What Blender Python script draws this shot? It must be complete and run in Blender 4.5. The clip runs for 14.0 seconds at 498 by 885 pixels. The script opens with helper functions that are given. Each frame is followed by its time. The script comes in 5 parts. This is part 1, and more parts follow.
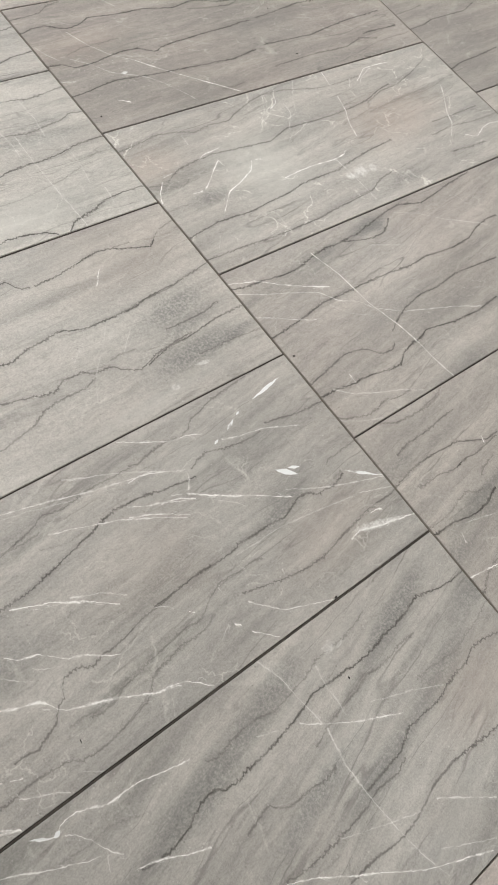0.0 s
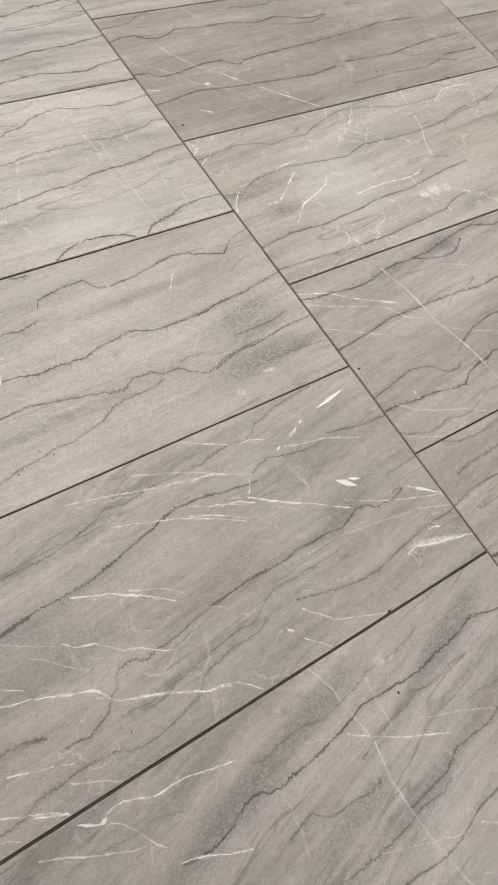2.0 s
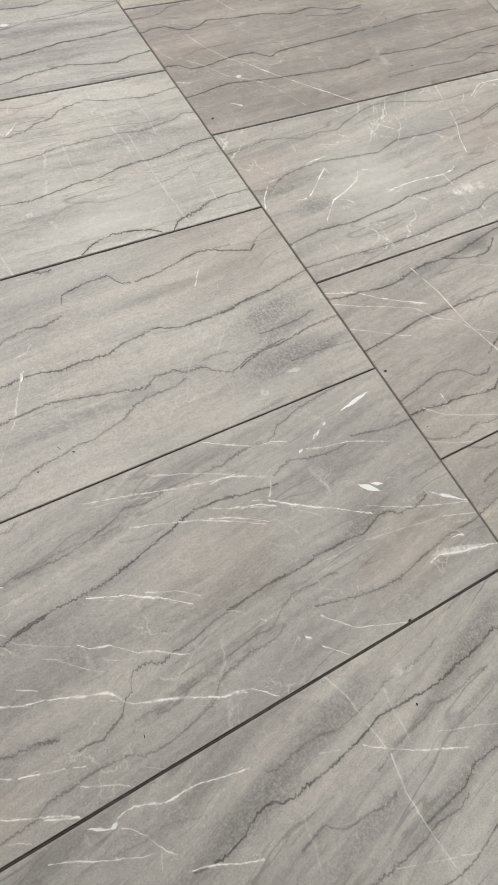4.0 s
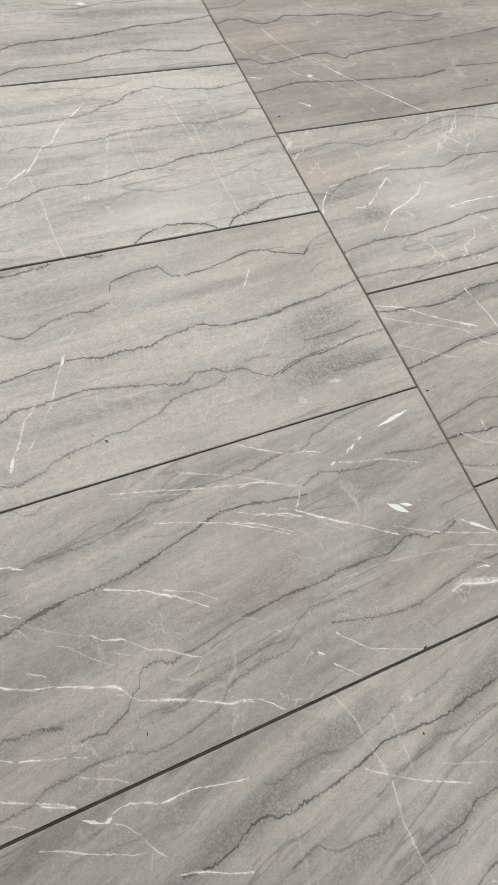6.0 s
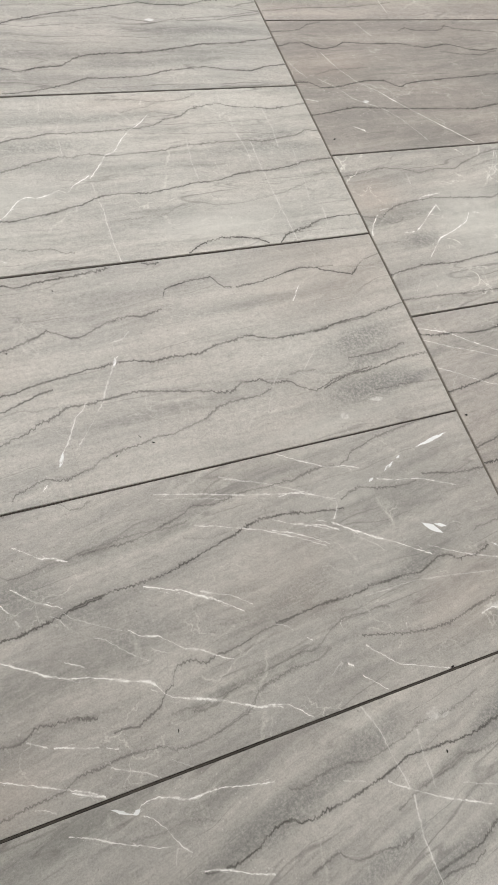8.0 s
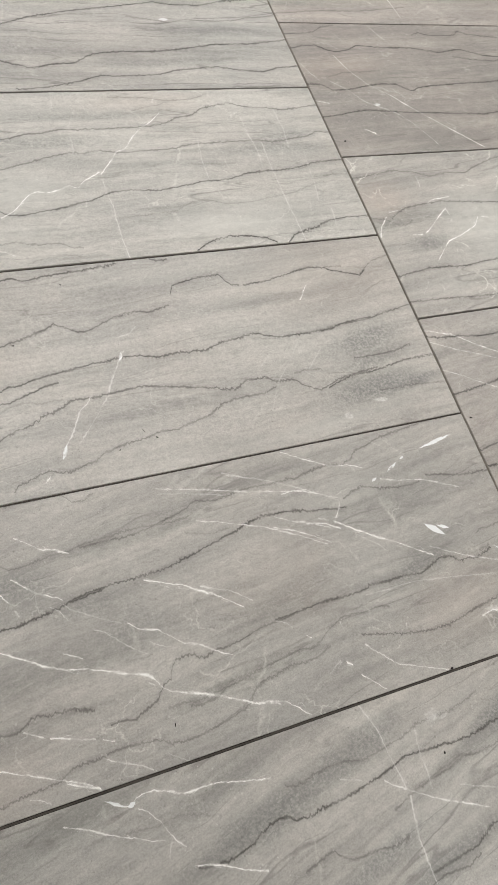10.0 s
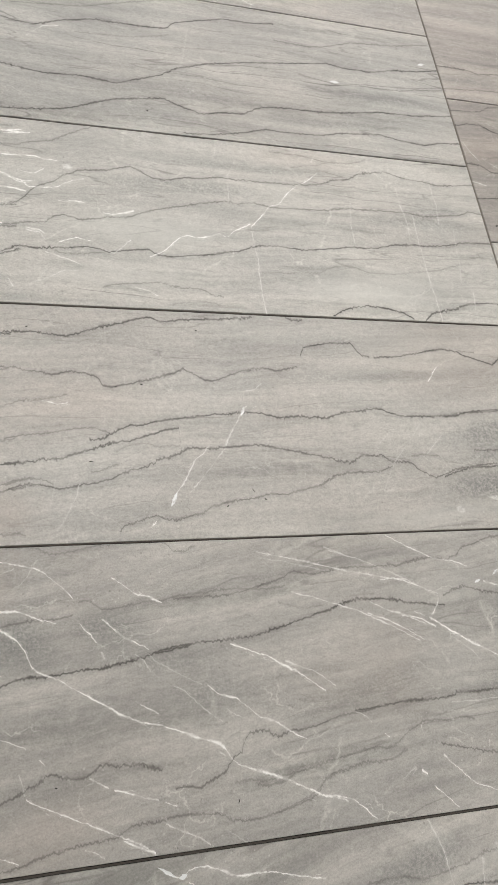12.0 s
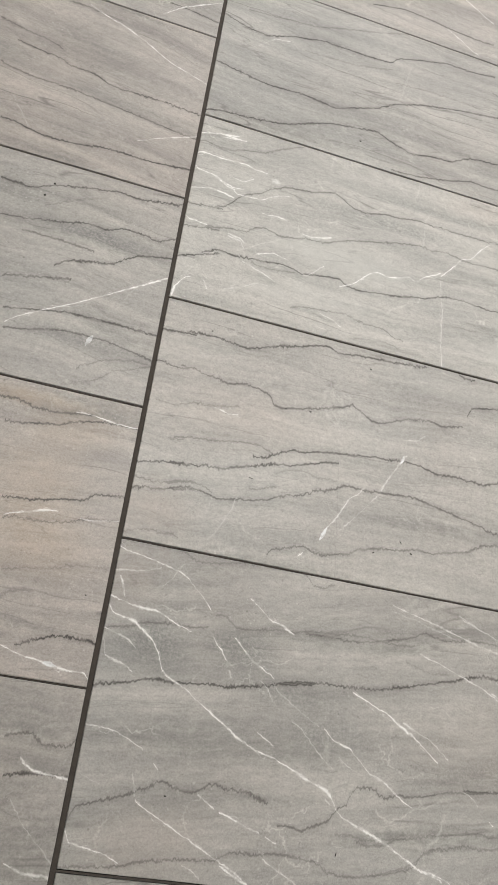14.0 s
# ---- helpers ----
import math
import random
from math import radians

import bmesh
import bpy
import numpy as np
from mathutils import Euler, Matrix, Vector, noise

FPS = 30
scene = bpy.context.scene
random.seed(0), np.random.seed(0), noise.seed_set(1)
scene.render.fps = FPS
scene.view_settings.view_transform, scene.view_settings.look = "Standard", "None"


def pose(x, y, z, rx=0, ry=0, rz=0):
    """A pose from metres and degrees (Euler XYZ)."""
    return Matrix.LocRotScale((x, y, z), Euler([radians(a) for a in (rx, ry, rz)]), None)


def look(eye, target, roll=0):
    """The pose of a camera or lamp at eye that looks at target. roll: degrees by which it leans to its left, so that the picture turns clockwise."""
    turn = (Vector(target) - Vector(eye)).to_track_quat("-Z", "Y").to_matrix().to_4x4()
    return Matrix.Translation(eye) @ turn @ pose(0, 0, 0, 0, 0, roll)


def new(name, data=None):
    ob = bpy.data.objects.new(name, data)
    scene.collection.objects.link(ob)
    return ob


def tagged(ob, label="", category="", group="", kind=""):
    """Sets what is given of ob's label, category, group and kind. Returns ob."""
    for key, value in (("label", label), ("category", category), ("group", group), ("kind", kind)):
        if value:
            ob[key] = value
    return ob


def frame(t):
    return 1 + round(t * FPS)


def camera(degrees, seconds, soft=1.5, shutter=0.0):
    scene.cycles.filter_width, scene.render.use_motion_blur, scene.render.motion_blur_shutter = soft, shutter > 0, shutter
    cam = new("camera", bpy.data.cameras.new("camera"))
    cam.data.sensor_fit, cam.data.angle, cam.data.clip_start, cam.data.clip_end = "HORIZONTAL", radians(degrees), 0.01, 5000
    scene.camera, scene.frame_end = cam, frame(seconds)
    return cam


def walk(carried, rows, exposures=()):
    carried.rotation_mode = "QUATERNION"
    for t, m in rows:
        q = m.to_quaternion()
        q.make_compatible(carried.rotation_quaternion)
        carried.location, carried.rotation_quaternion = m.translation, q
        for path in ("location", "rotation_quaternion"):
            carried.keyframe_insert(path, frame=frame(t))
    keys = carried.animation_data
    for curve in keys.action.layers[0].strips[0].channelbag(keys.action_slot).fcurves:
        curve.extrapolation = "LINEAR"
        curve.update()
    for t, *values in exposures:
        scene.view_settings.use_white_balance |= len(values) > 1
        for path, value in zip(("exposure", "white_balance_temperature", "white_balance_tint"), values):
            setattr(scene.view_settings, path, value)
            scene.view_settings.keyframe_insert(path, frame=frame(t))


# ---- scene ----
cam = camera(35.9, 14.0, soft=1.1)
PATH = [
    (0, (-0.962, -0.054, 1.335), (-0.014, 0.466, -0.347), 27.3),
    (0.5, (-0.964, -0.073, 1.332), (-0.02, 0.459, -0.349), 27.0),
    (1, (-0.972, -0.071, 1.336), (-0.038, 0.481, -0.344), 26.7),
    (1.5, (-0.98, -0.075, 1.341), (-0.072, 0.504, -0.344), 26.3),
    (2, (-1.008, -0.047, 1.33), (-0.131, 0.563, -0.361), 25.9),
    (2.5, (-1.027, -0.027, 1.324), (-0.178, 0.608, -0.372), 25.3),
    (3, (-1.02, -0.026, 1.328), (-0.189, 0.612, -0.375), 24.8),
    (5.3, (-0.956, -0.022, 1.31), (-0.162, 0.582, -0.423), 27.5),
    (5.5, (-0.963, -0.013, 1.312), (-0.177, 0.596, -0.423), 28.2),
    (6, (-0.982, 0.007, 1.319), (-0.235, 0.644, -0.423), 28.6),
    (6.5, (-1.01, 0.01, 1.316), (-0.285, 0.675, -0.425), 28.9),
    (7, (-1.028, 0.007, 1.32), (-0.317, 0.694, -0.419), 28.8),
    (7.2, (-1.046, 0.013, 1.326), (-0.33, 0.698, -0.411), 29.5),
    (9.5, (-1.051, -0.013, 1.329), (-0.319, 0.682, -0.398), 29.8),
    (10, (-1.049, -0.012, 1.323), (-0.334, 0.693, -0.406), 30.1),
    (10.5, (-1.057, 0.003, 1.318), (-0.376, 0.732, -0.416), 30.8),
    (11, (-1.077, 0.032, 1.316), (-0.451, 0.797, -0.422), 30.5),
    (11.5, (-1.13, 0.077, 1.315), (-0.536, 0.87, -0.423), 31.5),
    (12, (-1.113, 0.077, 1.317), (-0.564, 0.894, -0.424), 30.2),
    (12.5, (-1.1, 0.059, 1.295), (-0.546, 0.858, -0.452), 31.5),
    (13, (-1.167, 0.077, 1.292), (-0.64, 0.89, -0.457), 34.4),
    (13.5, (-1.252, 0.102, 1.284), (-0.779, 0.937, -0.471), 37.2),
    (14, (-1.304, 0.119, 1.276), (-0.905, 0.962, -0.493), 35.6),
]
walk(cam, [(t, look(eye, target, roll)) for t, eye, target, roll in PATH])

# ---- light ----
world = bpy.data.worlds.new("world")
scene.world = world
world.use_nodes = True
sky = world.node_tree.nodes.new("ShaderNodeTexSky")
sky.sky_type, sky.sun_disc = "NISHITA", False
sky.sun_elevation, sky.sun_rotation = radians(40), radians(20)
world.node_tree.links.new(sky.outputs[0], world.node_tree.nodes["Background"].inputs[0])
world.node_tree.nodes["Background"].inputs[1].default_value = 0.08


def area_lamp(name, m, wide, high, watts, colour):
    data = bpy.data.lights.new(name, "AREA")
    data.shape, data.size, data.size_y, data.energy, data.color = "RECTANGLE", wide, high, watts, colour
    ob = new(name, data)
    ob.matrix_world = m
    return ob


# Unseen fill: daylight from an added window ahead, and four added ceiling panels.
ADDED_WINDOW = dict(x0=-2.6, x1=2.2, z0=0.9, z1=2.5, y=4.5)
CEILING = 2.7
area_lamp("window_fill", look((-0.2, 4.52, 1.7), (-0.2, 0, 0.9)), 4.6, 1.5, 17, (1.0, 0.985, 0.96))
# panel positions are chosen only for the floor's brightness
FILL_PANELS = [(-1.2, 1.75), (0.1, 2.2), (2.6, 1.95), (0.9, -0.9)]
for px, py in FILL_PANELS:
    area_lamp("panel_fill", look((px, py, CEILING - 0.035), (px, py, 0)), 0.56, 0.56, 28.5 if py > 0 else 29, (1.0, 0.975, 0.94))


# ---- materials ----
def nodes_of(name):
    mat = bpy.data.materials.new(name)
    mat.use_nodes = True
    return mat, mat.node_tree


class Web:
    """Short ways to add nodes to a tree."""

    def __init__(self, tree):
        self.tree = tree

    def put(self, value, socket):
        if isinstance(value, bpy.types.NodeSocket):
            self.tree.links.new(value, socket)
        elif value is not None:
            socket.default_value = value

    def math(self, op, a, b=None, c=None, clamp=False):
        n = self.tree.nodes.new("ShaderNodeMath")
        n.operation, n.use_clamp = op, clamp
        for v, s in zip((a, b, c), n.inputs):
            self.put(v, s)
        return n.outputs[0]

    def vec(self, op, a, b=None, c=None):
        n = self.tree.nodes.new("ShaderNodeVectorMath")
        n.operation = op
        for v, s in zip((a, b, c), n.inputs):
            self.put(v, s)
        return n.outputs["Value"] if op in ("DOT_PRODUCT", "LENGTH", "DISTANCE") else n.outputs[0]

    def noise(self, vector, scale, detail=2.0, rough=0.5, colour=False):
        n = self.tree.nodes.new("ShaderNodeTexNoise")
        self.put(vector, n.inputs["Vector"])
        n.inputs["Scale"].default_value, n.inputs["Detail"].default_value, n.inputs["Roughness"].default_value = scale, detail, rough
        return n.outputs["Color" if colour else "Fac"]

    def ramp(self, value, lo, hi, a=0.0, b=1.0):
        n = self.tree.nodes.new("ShaderNodeMapRange")
        n.interpolation_type = "SMOOTHSTEP"
        for v, s in zip((value, lo, hi, a, b), n.inputs):
            self.put(v, s)
        return n.outputs[0]

    def mix(self, fac, a, b, blend="MIX"):
        n = self.tree.nodes.new("ShaderNodeMix")
        n.data_type, n.blend_type = "RGBA", blend
        self.put(fac, n.inputs[0])
        self.put(a, n.inputs[6])
        self.put(b, n.inputs[7])
        return n.outputs[2]

    def xyz(self, x, y, z):
        n = self.tree.nodes.new("ShaderNodeCombineXYZ")
        for v, s in zip((x, y, z), n.inputs):
            self.put(v, s)
        return n.outputs[0]

    def split(self, vector):
        n = self.tree.nodes.new("ShaderNodeSeparateXYZ")
        self.put(vector, n.inputs[0])
        return n.outputs

    def turned(self, vector, degrees, scale):
        n = self.tree.nodes.new("ShaderNodeMapping")
        n.vector_type = "TEXTURE"
        self.put(vector, n.inputs["Vector"])
        n.inputs["Rotation"].default_value = (0, 0, radians(degrees))
        n.inputs["Scale"].default_value = scale
        return n.outputs[0]


def socket_group(name, ins, outs):
    tree = bpy.data.node_groups.new(name, "ShaderNodeTree")
    for label, kind, value in ins:
        s = tree.interface.new_socket(label, in_out="INPUT", socket_type=kind)
        if value is not None:
            s.default_value = value
    for label, kind in outs:
        tree.interface.new_socket(label, in_out="OUTPUT", socket_type=kind)
    return tree, tree.nodes.new("NodeGroupInput").outputs, tree.nodes.new("NodeGroupOutput").inputs


def stone_body():
    """Fine-banded grey-taupe limestone: clouds, soft bands, faint seams and hairlines, grain and specks."""
    tree, i, o = socket_group(
        "stone_body",
        [("Place", "NodeSocketVector", None), ("Bands", "NodeSocketVector", None), ("Warm", "NodeSocketFloat", 0.5),
         ("Light", "NodeSocketFloat", 0.5), ("Crackle", "NodeSocketFloat", 0.5), ("Seams", "NodeSocketFloat", 0.5)],
        [("Colour", "NodeSocketColor"), ("Height", "NodeSocketFloat"), ("Rough", "NodeSocketFloat")])
    w = Web(tree)
    p, b = i["Place"], i["Bands"]
    sway = w.vec("MULTIPLY", w.vec("SUBTRACT", w.noise(p, 3.5, 4, 0.55, True), (0.5, 0.5, 0.5)), (0.06, 0.05, 0.0))
    b = w.vec("ADD", b, sway)
    flat = w.vec("MULTIPLY", b, (1.0, 10.0, 1.0))
    thin = w.vec("MULTIPLY", b, (0.8, 24.0, 1.0))
    cloud = w.noise(p, 2.6, 3, 0.55)
    soft = w.noise(flat, 1.8, 6, 0.62)
    fine = w.noise(thin, 4.0, 4, 0.65)
    warm = w.math("ADD", i["Warm"], w.math("MULTIPLY", w.math("SUBTRACT", cloud, 0.5), 0.9), clamp=True)
    grey = w.mix(warm, (0.388, 0.378, 0.357, 1), (0.408, 0.365, 0.336, 1))
    lit = w.math("ADD", w.math("MULTIPLY", w.math("SUBTRACT", soft, 0.5), 1.8), i["Light"])
    lit = w.math("ADD", lit, w.math("MULTIPLY", w.math("SUBTRACT", fine, 0.5), 0.42))
    lit = w.math("ADD", lit, w.math("MULTIPLY", w.math("SUBTRACT", w.noise(p, 4.5, 2, 0.5), 0.5), 0.5), clamp=True)
    colour = w.mix(1.0, grey, w.mix(lit, (0.66, 0.67, 0.68, 1), (1.30, 1.30, 1.29, 1)), "MULTIPLY")
    # broad smoky bands
    smoke = w.ramp(w.noise(w.vec("ADD", flat, (7.3, 1.1, 2.0)), 1.7, 5, 0.62), 0.54, 0.72)
    wisps = w.ramp(w.noise(w.vec("ADD", flat, (2.1, 9.4, 6.0)), 4.2, 4, 0.6), 0.54, 0.70, 0.0, 0.55)
    smoke = w.math("MAXIMUM", smoke, w.math("MULTIPLY", wisps, w.ramp(cloud, 0.38, 0.58)))
    smoke = w.math("MULTIPLY", smoke, w.ramp(w.noise(p, 60.0, 3, 0.7), 0.30, 0.62, 0.25, 0.75))
    colour = w.mix(smoke, colour, (0.235, 0.232, 0.215, 1))
    # faint thin seams along the bands
    for k, (scale, wide, much) in enumerate(((0.8, 0.006, 0.8), (1.4, 0.006, 0.5))):
        level = w.noise(w.vec("ADD", flat, (3.1 * k, 5.7, 4.0 + k)), scale, 3, 0.45)
        line = w.ramp(w.math("ABSOLUTE", w.math("SUBTRACT", level, 0.5)), 0.0, wide, 1.0, 0.0)
        line = w.math("MULTIPLY", line, w.math("MULTIPLY", i["Seams"], w.ramp(w.noise(p, 7.0, 2, 0.5), 0.36, 0.60, 0.0, 1.3 * much)), clamp=True)
        colour = w.mix(line, colour, (0.17, 0.16, 0.15, 1))
    # pale healed cracks, slanting across the bands
    for k, (turn, scale, gate) in enumerate(((38, 2.2, 0.50), (-30, 1.8, 0.54), (82, 2.6, 0.55))):
        q = w.turned(w.vec("ADD", p, (1.7 * k, 4.4, 9.0 - k)), turn, (4.0, 1.0, 1.0))
        q = w.vec("ADD", q, w.vec("MULTIPLY", w.noise(p, 30.0, 3, 0.6, True), (0.02, 0.02, 0.0)))
        level = w.noise(q, scale, 3, 0.5)
        line = w.ramp(w.math("ABSOLUTE", w.math("SUBTRACT", level, 0.5)), 0.0, 0.0045, 1.0, 0.0)
        line = w.math("MULTIPLY", line, w.ramp(w.noise(w.vec("ADD", p, (k, 2.0, 1.0)), 5.0, 3, 0.6), gate, gate + 0.16))
        colour = w.mix(w.math("MULTIPLY", line, w.math("MULTIPLY", i["Crackle"], 0.6)), colour, (0.62, 0.61, 0.57, 1))
    # a broken net of pale hairlines
    for k, (scale, turn, gate) in enumerate(((9.0, 20, 0.50), (17.0, -35, 0.53))):
        q = w.vec("ADD", w.turned(w.vec("ADD", p, (2.3 * k, 1.2, 3.0)), turn, (1.7, 1.0, 1.0)), w.vec("MULTIPLY", w.noise(p, 16.0, 4, 0.6, True), (0.07, 0.07, 0.0)))
        net = tree.nodes.new("ShaderNodeTexVoronoi")
        net.feature, net.inputs["Scale"].default_value = "DISTANCE_TO_EDGE", scale
        tree.links.new(q, net.inputs["Vector"])
        line = w.ramp(net.outputs["Distance"], 0.0, 0.0016 * scale, 1.0, 0.0)
        line = w.math("MULTIPLY", line, w.ramp(w.noise(w.vec("ADD", p, (4.0, k, 7.0)), 8.0, 4, 0.65), gate, gate + 0.14))
        colour = w.mix(w.math("MULTIPLY", line, w.math("MULTIPLY", i["Crackle"], 0.6)), colour, (0.64, 0.63, 0.59, 1))
    # grain and specks
    grain = w.noise(p, 300.0, 4, 0.8)
    mid = w.noise(w.vec("MULTIPLY", b, (1.0, 1.5, 1.0)), 120.0, 5, 0.8)
    shade = w.math("ADD", w.math("MULTIPLY", w.math("SUBTRACT", grain, 0.5), 1.15), w.math("MULTIPLY", w.math("SUBTRACT", mid, 0.5), 0.65))
    mottle = w.noise(w.vec("MULTIPLY", b, (1.0, 2.2, 1.0)), 42.0, 4, 0.7)
    shade = w.math("ADD", shade, w.math("MULTIPLY", w.math("SUBTRACT", mottle, 0.5), 0.55))
    colour = w.mix(1.0, colour, w.mix(w.math("ADD", shade, 0.5, clamp=True), (0.55, 0.55, 0.55, 1), (1.45, 1.45, 1.45, 1)), "MULTIPLY")
    for scale, size, keep, tone in ((85.0, 0.22, 0.80, (0.70, 0.69, 0.65, 1)), (70.0, 0.19, 0.84, (0.11, 0.10, 0.095, 1)), (190.0, 0.30, 0.88, (0.72, 0.71, 0.68, 1)), (160.0, 0.28, 0.90, (0.10, 0.095, 0.09, 1))):
        cells = tree.nodes.new("ShaderNodeTexVoronoi")
        cells.inputs["Scale"].default_value = scale
        tree.links.new(w.vec("ADD", p, (scale, 0.0, 0.0)), cells.inputs["Vector"])
        some = w.ramp(w.split(cells.outputs["Color"])[0], keep, keep + 0.05)
        dot = w.ramp(cells.outputs["Distance"], size * 0.35, size, 1.0, 0.0)
        dot = w.math("MULTIPLY", dot, w.math("MULTIPLY", some, w.ramp(w.noise(p, 6.0, 2, 0.5), 0.38, 0.66, 0.03, 0.45)))
        colour = w.mix(dot, colour, tone)
    w.put(colour, o["Colour"])
    w.put(w.math("ADD", w.math("MULTIPLY", grain, 0.5), w.math("MULTIPLY", mid, 0.6)), o["Height"])
    w.put(w.ramp(w.noise(p, 9.0, 4, 0.6), 0.3, 0.7, 0.40, 0.52), o["Rough"])
    return tree


BODY = stone_body()
LONG, SHORT = 1.2145, 0.4962  # a tile's two sides
SEAMS, VEINS, SPOTS = {}, {}, {}


def seam(tile, much, axis, *line):
    """A dark toothed seam in a tile, along a line in centimetres from the tile's near left corner."""
    SEAMS.setdefault(tile, []).append((much, axis, line))


def vein(tile, much, axis, *line):
    """A white calcite vein, given in the same way."""
    VEINS.setdefault(tile, []).append((much, axis, line))


TONES = {"grey": (0.165, 0.168, 0.164, 1), "warm_reflection": (0.50, 0.36, 0.22, 1), "pale": (0.595, 0.595, 0.56, 1), "pink": (0.42, 0.335, 0.285, 1)}


def spot(tile, x, y, long, wide, turn, much, kind):
    """A patch of white calcite, grey, pale or pink stone or painted warm reflection, in centimetres and degrees."""
    SPOTS.setdefault(tile, []).append((x, y, long, wide, turn, much, kind))


seam("Bm", .56, "u", (55.4, 28.5), (58.5, 29.4), (61.4, 30.1), (62.8, 28.6), (64.5, 27.7), (66.5, 27.6), (68.8, 27.7), (72.8, 27.1), (75.4, 27.7))
seam("Bm", .8, "u", (39.0, 34.9), (41.1, 34.8), (43.3, 34.4), (44.6, 34.3), (47.3, 34.9), (49.4, 35.4), (52.1, 36.9), (54.1, 37.4), (56.1, 37.1), (56.7, 36.3), (59.7, 36.0), (63.1, 36.5), (66.3, 36.6), (69.9, 37.1), (73.5, 37.7), (76.1, 38.4), (78.8, 39.2), (82.2, 39.1), (85.8, 38.9), (89.2, 38.6), (93.0, 38.6), (95.6, 38.9), (98.8, 39.6))
seam("Bm", .48, "u", (56.0, 42.0), (58.7, 41.0), (62.1, 41.6), (65.5, 42.0), (68.7, 41.8), (71.7, 41.1), (75.3, 41.6), (79.1, 42.2), (81.8, 42.9), (83.8, 43.5), (86.9, 43.6), (90.8, 43.7), (94.8, 44.4), (97.9, 45.4))
seam("Bm", .56, "u", (73.4, 31.7), (75.5, 32.6), (78.9, 33.7), (82.2, 34.4), (86.0, 34.9), (90.2, 35.9), (92.5, 35.5), (96.7, 35.9))
seam("Bm", .32, "u", (23.6, 43.1), (27.2, 43.8), (31.4, 43.0), (35.8, 42.6), (38.7, 43.0), (42.2, 42.2), (45.6, 41.0))
seam("Bm", .8, "u", (96.2, 39.4), (101.6, 39.7), (105.7, 40.5), (109.0, 41.3), (113.8, 39.9), (117.8, 39.3), (121.0, 39.6))
seam("Bm", .48, "u", (73.9, 32.2), (79.7, 33.7), (83.4, 34.9), (89.4, 36.2), (94.4, 35.3), (98.3, 36.3), (103.8, 36.4))
seam("Bm", .4, "u", (97.1, 29.7), (101.3, 29.7), (105.2, 29.2), (108.2, 28.9), (115.4, 30.4), (122.1, 32.3))
seam("Bm", .72, "u", (76.6, 21.3), (80.7, 21.8), (86.0, 22.3), (89.8, 24.2), (94.0, 24.4), (99.4, 24.5), (103.6, 25.7), (108.5, 26.1), (111.0, 27.3), (114.3, 27.3), (118.2, 25.7))
seam("Bm", .64, "u", (56.2, 19.9), (61.6, 18.9), (66.7, 18.9), (71.1, 19.1), (74.6, 19.5), (78.6, 20.4), (83.5, 20.1), (87.2, 21.5))
seam("Bm", .72, "u", (65.2, 12.9), (70.1, 13.1), (74.0, 12.7), (78.2, 12.3), (82.8, 13.1), (87.4, 14.7), (92.8, 15.2), (98.6, 14.8), (102.5, 14.4), (105.5, 14.2))
seam("Bm", .4, "u", (66.9, 28.0), (72.1, 27.0), (75.7, 28.3))
vein("Bm", 1.4, "u", (28.7, 48.8), (29.7, 47.7), (31.2, 46.9), (32.5, 46.5))
vein("Bm", 1, "u", (31.8, 46.5), (33.0, 47.3), (33.8, 47.9), (35.6, 47.8), (37.4, 47.4), (40.6, 45.8), (43.4, 45.7), (45.8, 45.7), (49.9, 44.6), (55.5, 43.3))
vein("Bm", .7, "u", (32.5, 46.5), (34.3, 45.2), (36.0, 43.3), (36.5, 41.9), (37.7, 39.8), (39.4, 37.9))
vein("Bm", .7, "u", (21.4, 47.3), (25.2, 45.6), (28.1, 43.8), (31.2, 42.4), (34.3, 40.8), (36.9, 40.3))
vein("Bm", .4, "v", (35.9, 37.6), (36.9, 40.1))
vein("Bm", 1, "u", (39.4, 35.5), (41.6, 35.0), (43.7, 34.2), (46.4, 32.6), (50.6, 30.9))
vein("Bm", .45, "v", (77.5, 34.2), (76.7, 39.6), (75.9, 45.2), (74.2, 49.2))
vein("Bm", .4, "v", (81.9, 32.6), (82.3, 35.7), (82.2, 39.1), (82.9, 42.8))
vein("Bm", .4, "u", (65.6, 39.9), (70.3, 38.2))
vein("Bm", .65, "u", (73.4, 37.5), (74.9, 36.0), (78.5, 33.7), (81.9, 31.5), (85.6, 29.6), (91.5, 26.7))
vein("Bm", .5, "v", (80.0, 2.8), (78.2, 8.5), (77.2, 15.0), (76.6, 21.3), (76.5, 27.1), (77.7, 33.6))
vein("Bm", .5, "u", (86.1, 29.5), (91.3, 26.9))
vein("Bm", .9, "u", (56.2, 19.9), (61.7, 16.9), (66.8, 13.3), (71.2, 10.5), (76.5, 6.8), (80.2, 4.9), (85.6, 2.5), (90.1, 0.5))
vein("Bm", .6, "u", (85.9, 13.2), (89.5, 10.9), (96.1, 5.9))
vein("Bm", .4, "u", (68.3, 18.8), (75.3, 15.9), (82.8, 13.1))
vein("Bm", .5, "u", (80.8, 7.3), (87.0, 3.9), (91.4, 1.6))
vein("Bm", .4, "u", (86.6, 32.2), (96.0, 28.5), (101.6, 25.8))
seam("B0", .48, "u", (0.4, 48.4), (3.3, 49.4), (5.7, 49.6), (9.0, 49.7), (10.7, 49.5), (13.1, 48.2), (16.8, 48.3), (22.5, 49.7), (27.7, 49.5), (31.9, 49.9), (33.9, 49.4), (34.5, 47.7), (37.0, 47.7), (39.3, 48.9))
